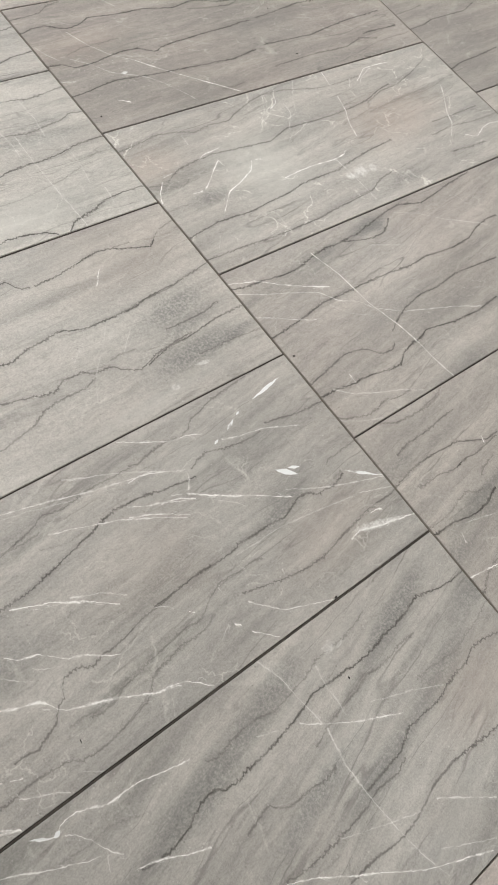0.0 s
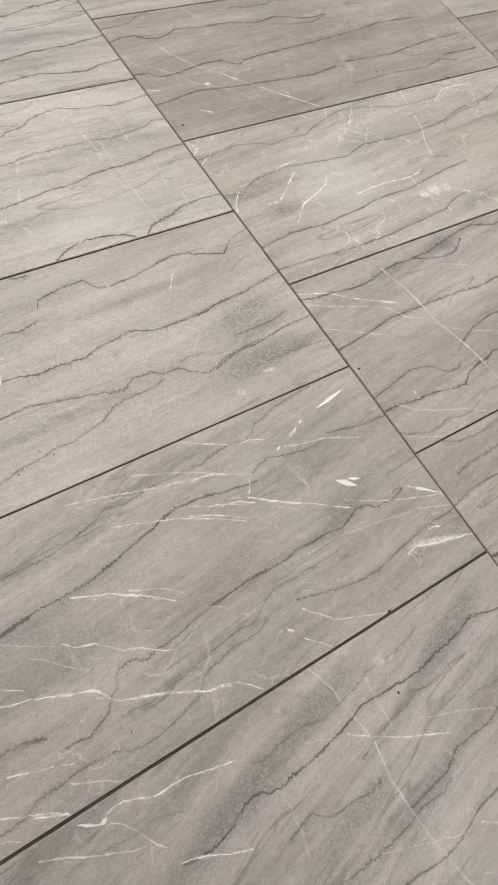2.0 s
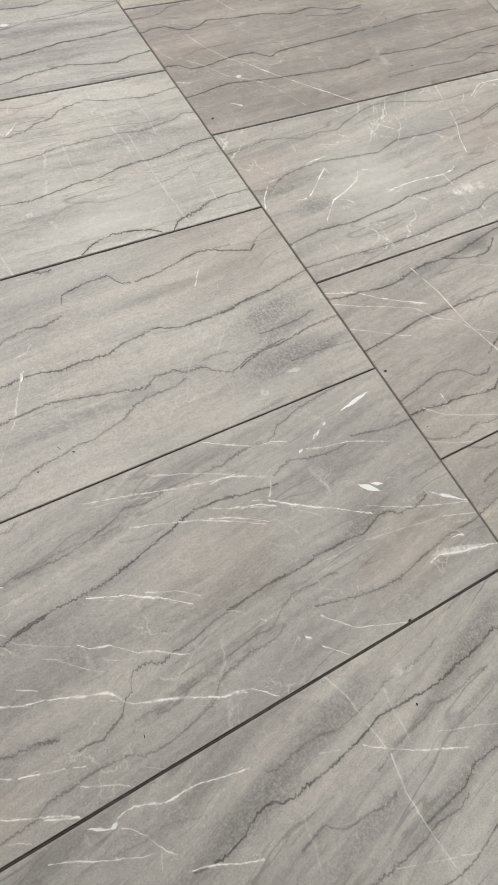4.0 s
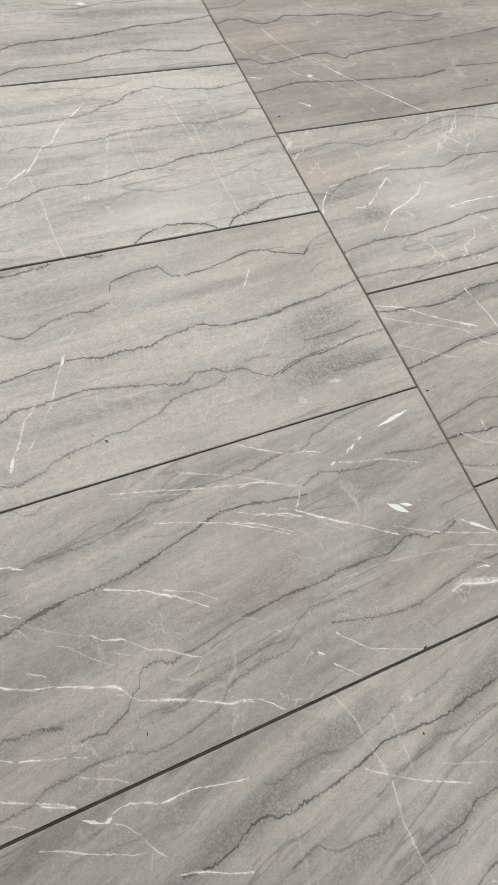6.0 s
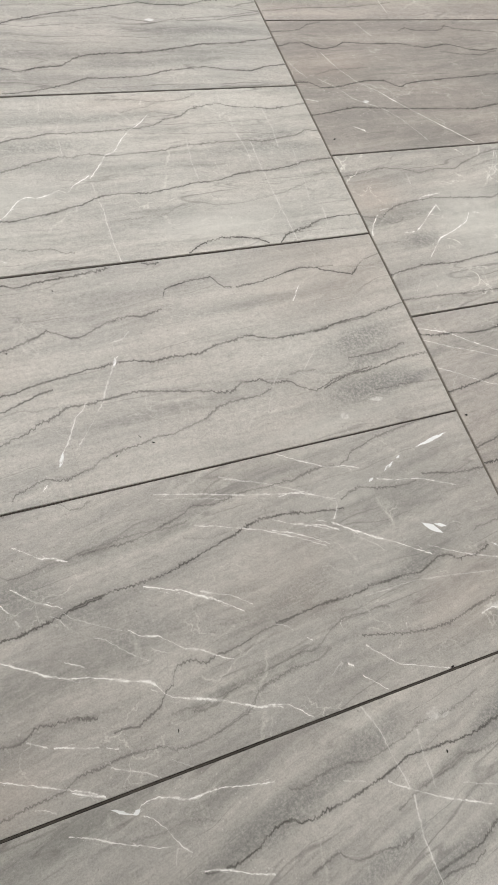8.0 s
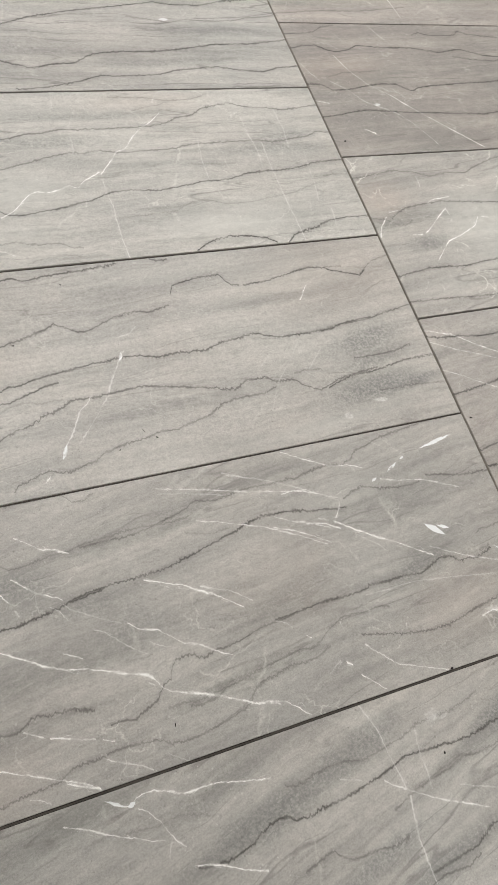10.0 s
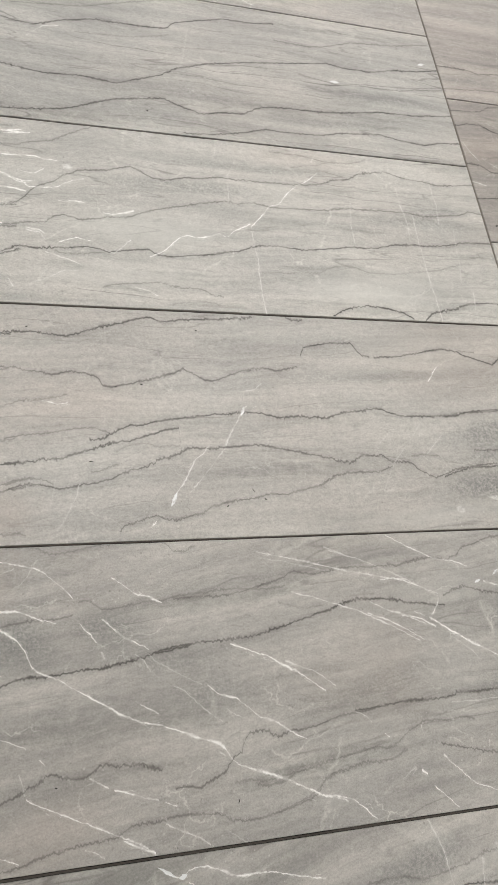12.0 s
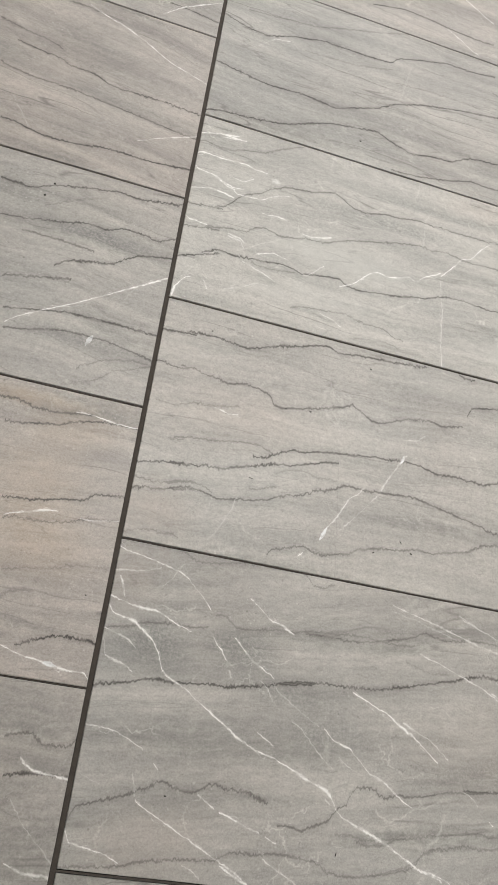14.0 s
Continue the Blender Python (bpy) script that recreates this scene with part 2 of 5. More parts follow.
seam("B0", .56, "u", (0.0, 34.4), (2.7, 34.5), (4.9, 35.6), (5.7, 36.2), (9.4, 36.8), (12.2, 36.9), (14.7, 36.9), (17.5, 37.5))
seam("B0", .48, "u", (17.5, 39.4), (19.6, 40.0), (20.6, 39.0), (21.9, 38.1), (23.9, 38.1), (28.9, 39.0), (31.9, 39.0), (34.5, 39.7), (38.1, 39.9), (44.5, 40.5), (48.8, 40.1), (53.8, 40.2), (55.8, 40.8))
seam("B0", .32, "u", (46.6, 41.5), (50.9, 42.0), (55.7, 42.8))
seam("B0", .8, "u", (0.3, 25.3), (3.0, 25.7), (5.6, 26.7), (7.3, 27.5), (9.5, 27.8), (11.8, 27.7), (15.6, 27.9), (18.4, 28.3), (21.2, 28.3), (25.0, 29.0), (29.1, 29.8), (31.8, 30.7), (34.7, 31.1), (37.3, 31.3))
seam("B0", .64, "u", (-0.7, 6.4), (2.3, 8.0), (5.3, 9.7), (9.3, 11.2), (11.7, 12.2), (12.9, 13.3), (14.3, 12.7), (15.7, 12.3), (18.0, 12.1), (19.0, 12.5), (20.2, 13.4), (21.8, 13.8), (23.3, 13.1), (25.1, 13.3), (27.0, 13.0), (28.9, 12.4), (31.0, 11.8))
seam("B0", .56, "u", (0.2, 0.2), (3.8, 0.6), (7.1, 1.0), (9.5, 1.3), (11.8, 2.1), (15.1, 2.6), (18.6, 2.9), (22.8, 3.3), (24.5, 4.3), (26.2, 4.8), (28.5, 4.6), (31.8, 5.1), (36.2, 5.0), (39.1, 4.7), (40.6, 3.7), (43.0, 3.0), (46.7, 3.4), (50.6, 3.9), (54.4, 5.0), (55.9, 5.8), (56.9, 7.3), (58.8, 8.3), (60.9, 8.9))
seam("B0", .64, "u", (31.4, 9.1), (34.4, 9.2), (35.9, 8.6), (38.6, 9.7), (40.5, 10.5), (41.8, 12.2), (43.2, 13.2), (44.3, 13.8), (44.6, 15.5), (45.9, 16.3), (48.0, 16.3), (50.0, 14.8), (52.0, 15.7), (55.1, 15.7), (59.2, 16.5), (62.3, 17.3), (66.6, 17.6), (71.1, 18.3))
seam("B0", .4, "u", (41.6, 8.7), (44.4, 9.0), (46.4, 8.5), (51.3, 9.0), (53.3, 9.8), (58.3, 10.3), (62.4, 10.9), (67.6, 11.3), (71.0, 11.6))
seam("B0", .32, "u", (36.9, 17.9), (40.9, 17.8), (41.8, 18.1))
seam("B0", .72, "u", (63.9, 17.8), (67.3, 17.9), (70.9, 18.2), (74.6, 18.6), (78.1, 18.4), (82.9, 18.4), (85.1, 19.1), (89.5, 18.9), (93.3, 19.0), (96.4, 18.6), (98.8, 19.4), (101.4, 20.5), (104.0, 20.3), (105.8, 18.6), (108.0, 18.9), (110.8, 18.7), (112.6, 19.4), (114.8, 19.7))
seam("B0", .48, "u", (44.7, 8.3), (47.5, 7.6), (50.7, 8.1), (52.1, 9.1), (55.3, 9.5), (58.4, 10.4), (62.3, 10.7), (64.8, 11.4), (67.6, 11.5), (70.3, 11.2), (72.6, 12.5), (74.2, 13.6), (77.1, 14.9), (79.5, 14.9), (82.3, 14.4), (84.4, 14.8), (87.3, 14.5))
seam("B0", .48, "u", (47.6, 3.6), (50.3, 4.0), (53.8, 5.2), (55.6, 6.0), (57.2, 7.4), (59.8, 8.5), (61.4, 8.5), (64.5, 9.4), (68.3, 9.2), (71.4, 9.8), (73.8, 11.1))
seam("B0", .64, "u", (79.5, 10.9), (83.9, 9.8), (87.2, 9.0), (90.6, 8.3), (94.2, 7.9), (98.1, 7.8), (100.3, 8.3), (103.5, 9.0), (106.5, 9.6), (110.3, 9.9))
seam("B0", .56, "u", (75.0, 43.7), (77.9, 43.2), (81.3, 43.9), (85.4, 44.5), (88.8, 43.8), (91.3, 44.6), (92.8, 46.1), (95.2, 46.8), (99.1, 48.0), (104.1, 48.6), (110.3, 49.4), (118.6, 49.8))
seam("B0", .64, "u", (85.9, 36.6), (87.9, 37.7), (91.4, 38.4), (94.6, 37.3), (98.8, 36.7), (102.6, 36.3), (104.9, 36.9))
seam("B0", .64, "u", (105.7, 38.0), (109.5, 37.2), (114.4, 36.1), (119.6, 35.7), (121.2, 36.5))
seam("B0", .32, "u", (93.2, 32.4), (97.7, 32.6), (101.0, 32.0), (105.5, 31.6), (108.8, 31.2))
seam("B0", .48, "u", (110.8, 19.8), (114.2, 20.4))
seam("B0", .64, "u", (103.2, 8.9), (107.5, 9.6), (111.9, 10.3), (114.0, 10.5), (118.2, 10.7), (121.4, 10.8))
seam("B0", .48, "u", (111.4, 22.6), (113.0, 24.0), (115.4, 23.7), (117.3, 24.3), (120.2, 24.3))
vein("B0", 1.5, "u", (1.3, 38.3), (2.8, 37.3), (4.7, 36.3), (6.9, 34.8), (8.7, 33.2), (9.8, 31.2), (10.4, 29.3), (11.7, 28.3), (13.2, 27.7), (15.3, 26.7), (17.4, 25.2), (20.0, 23.6), (22.0, 22.4), (23.6, 21.3), (25.1, 20.4), (27.6, 19.3), (30.1, 18.8), (32.1, 18.0), (34.1, 17.2), (36.9, 16.0), (39.1, 15.3), (40.6, 14.6), (41.4, 13.4), (41.9, 12.1), (42.8, 11.3), (44.8, 10.7), (46.3, 10.1), (48.3, 9.3), (51.4, 8.0), (53.4, 6.9), (56.9, 5.0), (59.4, 4.5), (61.4, 3.5))
vein("B0", .5, "u", (39.1, 15.0), (39.8, 13.8), (41.5, 12.5))
vein("B0", .9, "u", (1.1, 48.3), (3.1, 48.0), (5.7, 47.0), (8.7, 46.3), (10.8, 45.8), (12.5, 44.9), (14.2, 43.2), (15.6, 42.0), (16.8, 40.8), (17.5, 39.6))
vein("B0", .5, "u", (2.3, 44.1), (5.1, 44.9), (7.9, 46.0))
vein("B0", .7, "v", (2.4, 39.8), (2.0, 41.0), (1.4, 42.8), (0.7, 43.8))
vein("B0", .8, "u", (2.4, 39.8), (4.3, 38.8), (6.2, 38.6), (8.7, 38.5), (10.2, 37.7), (11.7, 37.0), (13.8, 36.4), (15.1, 35.7))
vein("B0", .6, "u", (2.7, 34.5), (3.8, 33.5), (6.0, 31.9))
vein("B0", .7, "u", (0.1, 33.5), (1.8, 32.3), (3.5, 30.6), (4.7, 29.0), (6.3, 27.7))
vein("B0", .7, "u", (2.3, 19.7), (3.8, 19.5), (5.2, 19.1), (7.1, 18.3), (8.9, 17.5), (10.0, 16.9))
vein("B0", .8, "u", (11.0, 15.8), (12.2, 14.9), (12.9, 13.5))
vein("B0", .4, "v", (9.3, 10.4), (9.1, 12.1), (8.5, 13.6))
vein("B0", .8, "u", (9.3, 10.2), (10.0, 9.7), (11.9, 8.7), (14.3, 7.6), (17.1, 6.2), (20.0, 4.9), (21.4, 4.2), (23.0, 3.4), (25.7, 2.2), (28.1, 0.7))
vein("B0", .9, "u", (0.0, 5.1), (1.7, 4.5), (3.6, 3.6), (5.9, 2.6), (7.7, 1.9), (8.9, 1.2))
vein("B0", .7, "u", (18.4, 12.2), (20.0, 11.4), (22.4, 9.9))
vein("B0", 1.4, "u", (22.4, 9.9), (23.8, 9.6), (25.7, 8.9), (27.6, 8.1), (30.0, 7.5))
vein("B0", .8, "u", (30.0, 7.5), (32.4, 6.4))
vein("B0", .9, "v", (20.8, 32.4), (20.0, 33.7), (18.9, 34.9), (18.0, 36.2))
vein("B0", .4, "v", (22.2, 29.5), (21.4, 31.2))
vein("B0", .8, "u", (23.2, 43.9), (24.9, 42.7), (26.5, 41.5), (27.7, 40.4), (29.8, 39.9), (31.4, 39.1), (33.0, 38.2))
vein("B0", .8, "u", (21.0, 37.2), (22.7, 35.6), (24.4, 34.0), (26.1, 32.6), (28.1, 31.8), (29.8, 30.6))
vein("B0", .6, "v", (29.5, 27.0), (28.4, 29.1), (27.0, 30.4))
vein("B0", .5, "u", (29.0, 30.5), (30.4, 28.9), (32.1, 27.8), (34.2, 26.5), (36.3, 25.3), (38.4, 24.2))
vein("B0", .7, "u", (26.8, 22.6), (28.3, 21.7), (30.9, 20.2))
vein("B0", .5, "u", (29.6, 10.9), (32.0, 9.9))
vein("B0", .5, "u", (32.9, 24.8), (34.9, 23.7), (37.1, 21.4), (38.7, 19.9), (40.8, 18.3))
vein("B0", .9, "u", (38.9, 24.3), (41.0, 22.4), (43.6, 21.8), (45.2, 20.3), (47.3, 18.4), (49.9, 17.4), (52.0, 15.9), (53.6, 14.8), (55.7, 13.8))
vein("B0", .5, "u", (41.7, 20.3), (43.0, 19.1), (45.8, 18.0), (47.4, 17.9))
vein("B0", 1.2, "u", (42.7, 31.2), (45.1, 30.2), (47.8, 29.0), (49.9, 28.4), (52.1, 26.8), (54.8, 25.3), (57.0, 23.6), (58.6, 22.4), (60.4, 21.1))
vein("B0", .6, "u", (52.6, 27.5), (55.3, 26.1), (58.0, 25.1), (59.6, 23.9), (61.2, 22.8), (62.3, 21.6))
vein("B0", .35, "u", (49.7, 46.1), (55.3, 45.0), (62.2, 43.1), (67.9, 41.8), (71.6, 40.9))
vein("B0", .5, "u", (64.5, 46.8), (67.9, 45.6), (71.7, 44.2))
vein("B0", .6, "u", (63.9, 17.8), (66.1, 17.0), (67.4, 15.5))
vein("B0", .9, "u", (68.9, 13.8), (70.8, 12.3))
vein("B0", .4, "u", (45.2, 23.8), (46.1, 23.0))
vein("B0", .6, "u", (17.8, 2.3), (19.6, 1.6), (21.2, 0.4))
vein("B0", .3, "u", (0.1, 14.1), (2.1, 12.8), (4.1, 11.5))
vein("B0", .5, "v", (76.8, 12.3), (76.5, 13.4), (76.5, 14.7))
vein("B0", .7, "u", (79.1, 9.9), (80.7, 7.9), (83.1, 5.5), (84.2, 4.1), (87.8, 2.7), (92.0, 1.0), (94.4, 0.1))
vein("B0", 1.3, "u", (74.9, 7.1), (76.0, 6.2))
vein("B0", 1, "u", (76.6, 4.5), (78.3, 2.9), (80.7, 0.3))
vein("B0", .35, "u", (71.0, 6.0), (72.9, 7.0), (74.1, 7.7))
vein("B0", .35, "u", (72.8, 6.2), (73.6, 7.0), (74.3, 7.6))
vein("B0", .6, "v", (88.8, 9.1), (89.2, 10.6))
vein("B0", 1.2, "u", (50.3, 8.4), (54.2, 6.5), (56.4, 5.2), (59.9, 4.6), (61.8, 3.9), (63.2, 2.7), (64.5, 1.3), (65.9, 0.3))
vein("B0", .9, "u", (23.4, 2.8), (25.9, 1.6), (29.0, 0.1))
vein("B0", .6, "u", (20.0, -1.1), (23.3, -1.6), (26.0, -1.3))
vein("B0", .4, "u", (82.6, 17.6), (87.4, 17.3), (92.6, 17.5), (95.1, 17.3), (102.5, 16.3), (108.7, 15.1), (112.9, 14.5))
vein("B0", .4, "u", (39.8, 2.2), (42.9, 0.0), (45.8, -1.7))
vein("B0", .6, "u", (29.8, 4.5), (32.6, 3.0), (35.8, 1.5), (37.3, 0.2))
vein("B0", .7, "u", (73.2, 40.5), (76.5, 40.8), (80.0, 39.7), (85.5, 37.2))
vein("B0", 1.2, "v", (83.3, 33.3), (84.7, 35.1), (85.5, 36.8))
vein("B0", 1.2, "u", (82.4, 33.0), (85.9, 30.6), (90.1, 27.8), (94.5, 25.4), (98.0, 22.9), (100.6, 21.4))
vein("B0", .6, "u", (78.9, 34.7), (82.4, 32.9))
vein("B0", .6, "u", (71.0, 36.6), (74.5, 34.6), (77.2, 33.9), (81.6, 31.8))
vein("B0", .7, "u", (69.8, 34.6), (73.6, 33.2), (77.8, 30.8), (81.5, 28.2))
vein("B0", .3, "v", (78.9, 30.1), (79.5, 31.4), (80.7, 32.8))
vein("B0", .35, "u", (86.0, 29.5), (90.4, 25.8), (92.0, 23.0))
vein("B0", .7, "u", (84.6, 44.7), (87.6, 43.9), (90.0, 43.6), (93.2, 42.2))
vein("B0", .7, "u", (95.1, 39.3), (98.1, 38.4), (100.4, 37.8), (104.7, 37.1), (108.3, 35.6), (113.1, 33.5))
vein("B0", .6, "u", (99.8, 23.7), (103.5, 21.6), (107.6, 19.5), (113.5, 17.2), (120.8, 14.4))
vein("B0", .7, "u", (113.8, 14.4), (118.0, 11.7), (121.4, 9.0))
vein("B0", 1.4, "u", (105.2, 7.4), (108.0, 8.0), (111.1, 7.0), (114.2, 6.1), (116.1, 5.8), (118.2, 4.3))
vein("B0", .9, "u", (112.4, 9.7), (115.2, 9.5), (116.4, 8.7))
vein("B0", 1.4, "u", (114.0, 20.6), (117.5, 17.4), (121.5, 14.8))
seam("B1", .79, "u", (4.6, 43.0), (9.4, 43.4), (11.5, 43.5), (13.8, 43.0), (17.0, 42.6), (20.0, 43.6), (22.7, 44.7), (26.2, 45.7), (29.6, 46.8), (33.9, 48.0), (36.1, 46.8), (39.8, 47.4), (44.2, 47.9), (49.8, 48.2), (56.4, 49.1))
seam("B1", .84, "u", (63.5, 49.3), (65.9, 48.4), (68.3, 49.3))
seam("B1", .7, "u", (4.7, 35.2), (7.9, 35.3), (9.4, 34.4), (12.0, 34.4), (14.7, 33.7), (17.1, 34.6), (20.8, 34.2), (23.1, 33.4), (23.8, 31.5), (26.0, 31.3), (28.8, 32.1), (31.7, 32.8), (35.9, 34.1), (38.2, 34.7), (39.8, 35.8), (41.7, 34.9), (43.4, 33.6), (45.5, 33.0), (48.3, 34.0), (50.8, 35.1), (53.5, 35.9), (57.3, 36.5), (59.6, 35.8), (62.2, 36.5), (64.8, 37.0))
seam("B1", .84, "u", (64.8, 37.6), (65.5, 39.7), (65.8, 41.5), (68.2, 42.3), (72.3, 43.2), (77.6, 43.5), (78.5, 42.7), (79.0, 40.3), (82.3, 39.8))
seam("B1", .84, "u", (82.3, 39.8), (87.8, 40.2), (93.4, 41.3), (99.4, 42.7), (102.9, 42.2), (105.5, 41.0), (109.5, 39.8), (112.0, 38.9), (113.9, 40.5))
seam("B1", .53, "u", (102.9, 42.2), (108.7, 42.0))
seam("B1", .44, "u", (4.8, 27.0), (6.9, 27.3), (8.5, 28.3), (10.9, 28.1), (15.1, 29.0), (17.8, 29.6))
seam("B1", .53, "u", (4.9, 19.9), (7.9, 20.9), (10.4, 21.1), (12.4, 21.3), (15.5, 21.8), (18.2, 22.3), (21.8, 22.5), (24.7, 21.3))
seam("B1", .79, "u", (20.2, 20.5), (21.7, 19.9), (24.0, 20.5), (25.6, 21.7), (28.3, 22.9), (31.1, 23.2), (34.5, 24.1), (37.9, 24.5), (42.6, 25.2), (45.5, 25.6), (53.5, 26.0), (57.0, 25.4), (58.7, 24.9), (63.0, 25.2), (69.1, 24.9), (72.5, 26.1), (77.0, 26.7), (81.1, 27.4), (83.3, 26.3), (87.1, 25.4), (95.2, 25.6), (99.4, 25.8), (103.9, 26.9), (110.1, 27.3))
seam("B1", .35, "u", (78.3, 26.7), (82.0, 25.8), (86.4, 25.3))
seam("B1", .79, "u", (5.0, 15.3), (8.9, 15.5), (11.9, 16.0), (14.9, 16.1), (18.6, 17.3), (21.7, 18.2), (24.4, 19.2), (27.1, 19.8), (28.1, 19.6), (31.0, 20.6), (34.3, 21.7), (38.9, 22.8))
seam("B1", .7, "u", (5.0, 9.6), (8.1, 11.0), (10.4, 11.3), (12.9, 11.0), (15.3, 10.2), (17.3, 10.7), (21.4, 11.3), (24.6, 12.0), (26.7, 13.2), (30.6, 14.2), (33.9, 15.9), (36.7, 16.5), (39.6, 18.3), (43.0, 18.1), (47.7, 18.4), (53.7, 18.9), (57.7, 18.1), (61.8, 17.2), (67.6, 16.1), (71.6, 14.7), (73.6, 15.3), (75.0, 16.3), (79.3, 16.5), (82.2, 14.9), (86.0, 14.9), (87.5, 13.0), (91.0, 11.3), (93.2, 12.0), (96.1, 13.2), (100.3, 13.8), (106.5, 14.4))
seam("B1", .53, "u", (5.0, 11.0), (6.9, 11.8), (9.9, 12.5), (12.3, 12.2), (14.4, 11.2))
seam("B1", .44, "u", (20.0, 13.2), (22.5, 13.7), (25.3, 14.8), (27.4, 15.3))
seam("B1", .35, "u", (25.4, 17.2), (27.0, 18.6), (30.9, 19.3), (34.1, 18.6), (38.0, 18.9))
seam("B1", .62, "u", (25.1, 1.1), (26.2, 2.8), (29.4, 3.8), (32.0, 4.8), (34.7, 3.8), (37.8, 4.0), (40.7, 4.9), (43.5, 6.4), (46.4, 7.0), (50.0, 7.5), (54.7, 8.5), (57.5, 8.3), (60.5, 9.0), (64.8, 9.9), (67.4, 11.2), (69.6, 12.4), (74.3, 12.7), (78.6, 12.8), (82.1, 14.3))
seam("B1", .44, "u", (5.1, 1.9), (8.9, 2.1), (10.3, 1.5))
seam("B1", .44, "u", (85.5, 15.3), (86.3, 16.2), (89.1, 16.7), (91.0, 16.4), (93.5, 16.1))
seam("B1", .79, "u", (92.4, 11.1), (94.9, 12.2), (99.3, 13.4), (104.7, 13.7), (108.8, 14.2), (113.3, 15.1), (119.4, 15.3))
seam("B1", .62, "u", (101.2, 17.5), (107.5, 17.5), (112.3, 17.7), (117.2, 19.0))
seam("B1", .53, "u", (104.1, 8.9), (108.7, 8.6), (114.4, 8.7), (120.5, 7.9))
seam("B1", .7, "u", (101.9, 26.5), (108.7, 26.8), (115.1, 28.1), (121.0, 29.3))
seam("B1", .53, "u", (111.2, 38.8), (113.4, 40.1), (116.0, 42.4), (120.4, 43.8))
vein("B1", .5, "v", (38.8, 8.8), (42.6, 13.1), (46.5, 17.9), (48.0, 21.1), (50.6, 25.2), (51.6, 27.2))
vein("B1", .9, "v", (50.8, 25.4), (52.1, 27.6))
vein("B1", .6, "v", (35.1, 6.7), (36.7, 9.2), (38.9, 12.6), (40.6, 15.8), (42.6, 17.4), (43.5, 18.9))
vein("B1", 1.1, "v", (35.1, 6.7), (36.7, 9.2))
vein("B1", 1, "u", (30.8, 1.8), (32.5, 3.9))
vein("B1", .35, "v", (14.7, 2.1), (16.5, 5.2), (18.4, 9.1), (18.9, 11.8))
vein("B1", .7, "u", (15.2, 3.9), (16.6, 2.8))
vein("B1", .7, "u", (11.4, 28.3), (14.1, 27.8), (15.6, 27.4), (17.8, 28.0))
vein("B1", .3, "v", (14.0, 8.1), (14.6, 12.4))
vein("B1", .25, "v", (27.9, 28.5), (28.1, 33.9))
vein("B1", .4, "u", (51.7, 30.9), (54.1, 31.2), (56.9, 33.7))
vein("B1", .9, "v", (94.5, 34.1), (97.6, 38.2))
vein("B1", .3, "u", (102.0, 41.6), (105.2, 45.5))
vein("B1", .3, "u", (78.5, 18.2), (83.8, 22.3), (86.9, 27.7))
vein("B1", .3, "v", (78.5, 8.5), (82.1, 14.7), (87.3, 20.3), (91.0, 25.0))
vein("B1", .4, "u", (89.8, 16.4), (95.8, 22.3))
vein("B1", .4, "u", (89.0, 16.4), (91.1, 14.2))
vein("B1", .35, "u", (91.6, 10.8), (94.8, 13.3))
seam("B2", .53, "u", (4.0, 41.8), (7.5, 41.8), (10.3, 43.0), (15.0, 44.0), (18.1, 46.2), (21.8, 48.3), (24.3, 49.5))
seam("B2", .7, "u", (4.2, 24.1), (8.1, 26.0), (10.2, 28.6), (12.0, 30.7), (15.4, 32.2), (17.9, 34.4), (20.8, 35.9), (27.4, 36.9), (32.4, 38.6), (34.8, 37.0), (37.3, 35.6), (40.3, 35.3), (44.9, 36.7), (48.8, 36.8), (52.8, 37.8), (55.5, 37.6), (61.3, 37.4), (65.1, 37.5), (70.5, 37.7), (74.6, 37.9), (79.5, 38.9), (81.1, 40.3), (85.4, 40.8), (87.8, 42.4), (89.5, 43.4), (97.1, 44.8), (99.1, 43.8), (103.9, 42.9), (107.7, 42.7), (110.6, 41.9), (114.4, 42.2), (121.7, 43.4))
seam("B2", .62, "u", (4.3, 19.0), (8.7, 20.2), (13.3, 20.8), (14.7, 22.3), (17.1, 23.1), (19.4, 22.6), (20.4, 21.9), (23.9, 22.6), (26.8, 23.5), (31.0, 23.7), (34.1, 25.3), (38.4, 26.9), (44.2, 28.3), (48.8, 29.8), (54.0, 30.7), (56.5, 30.1), (60.3, 31.0), (64.8, 29.9), (69.4, 30.1), (78.7, 30.5), (83.7, 31.7), (89.4, 31.8), (95.7, 31.9), (100.1, 32.0), (105.0, 31.2), (111.3, 32.2), (115.1, 32.8), (117.8, 34.1), (121.8, 33.5))
seam("B2", .79, "u", (4.4, 12.3), (8.1, 14.1), (11.3, 13.8), (14.0, 14.0), (17.5, 14.4), (20.8, 14.9), (24.2, 14.7), (26.4, 13.8), (28.8, 14.3), (32.3, 15.1), (35.2, 15.2), (36.4, 13.9), (39.9, 13.7), (44.2, 14.4), (48.6, 15.0), (52.4, 16.0), (54.9, 16.3), (59.2, 18.2), (64.5, 18.7), (67.6, 18.3), (71.4, 18.1), (76.7, 18.9), (82.3, 19.9), (89.1, 20.1), (93.5, 21.3), (99.2, 22.1), (103.5, 21.8), (109.5, 22.7), (113.6, 23.9), (119.0, 24.2), (121.5, 24.2))
seam("B2", .44, "u", (14.6, 13.9), (15.7, 13.0), (20.2, 12.9), (25.8, 13.8))
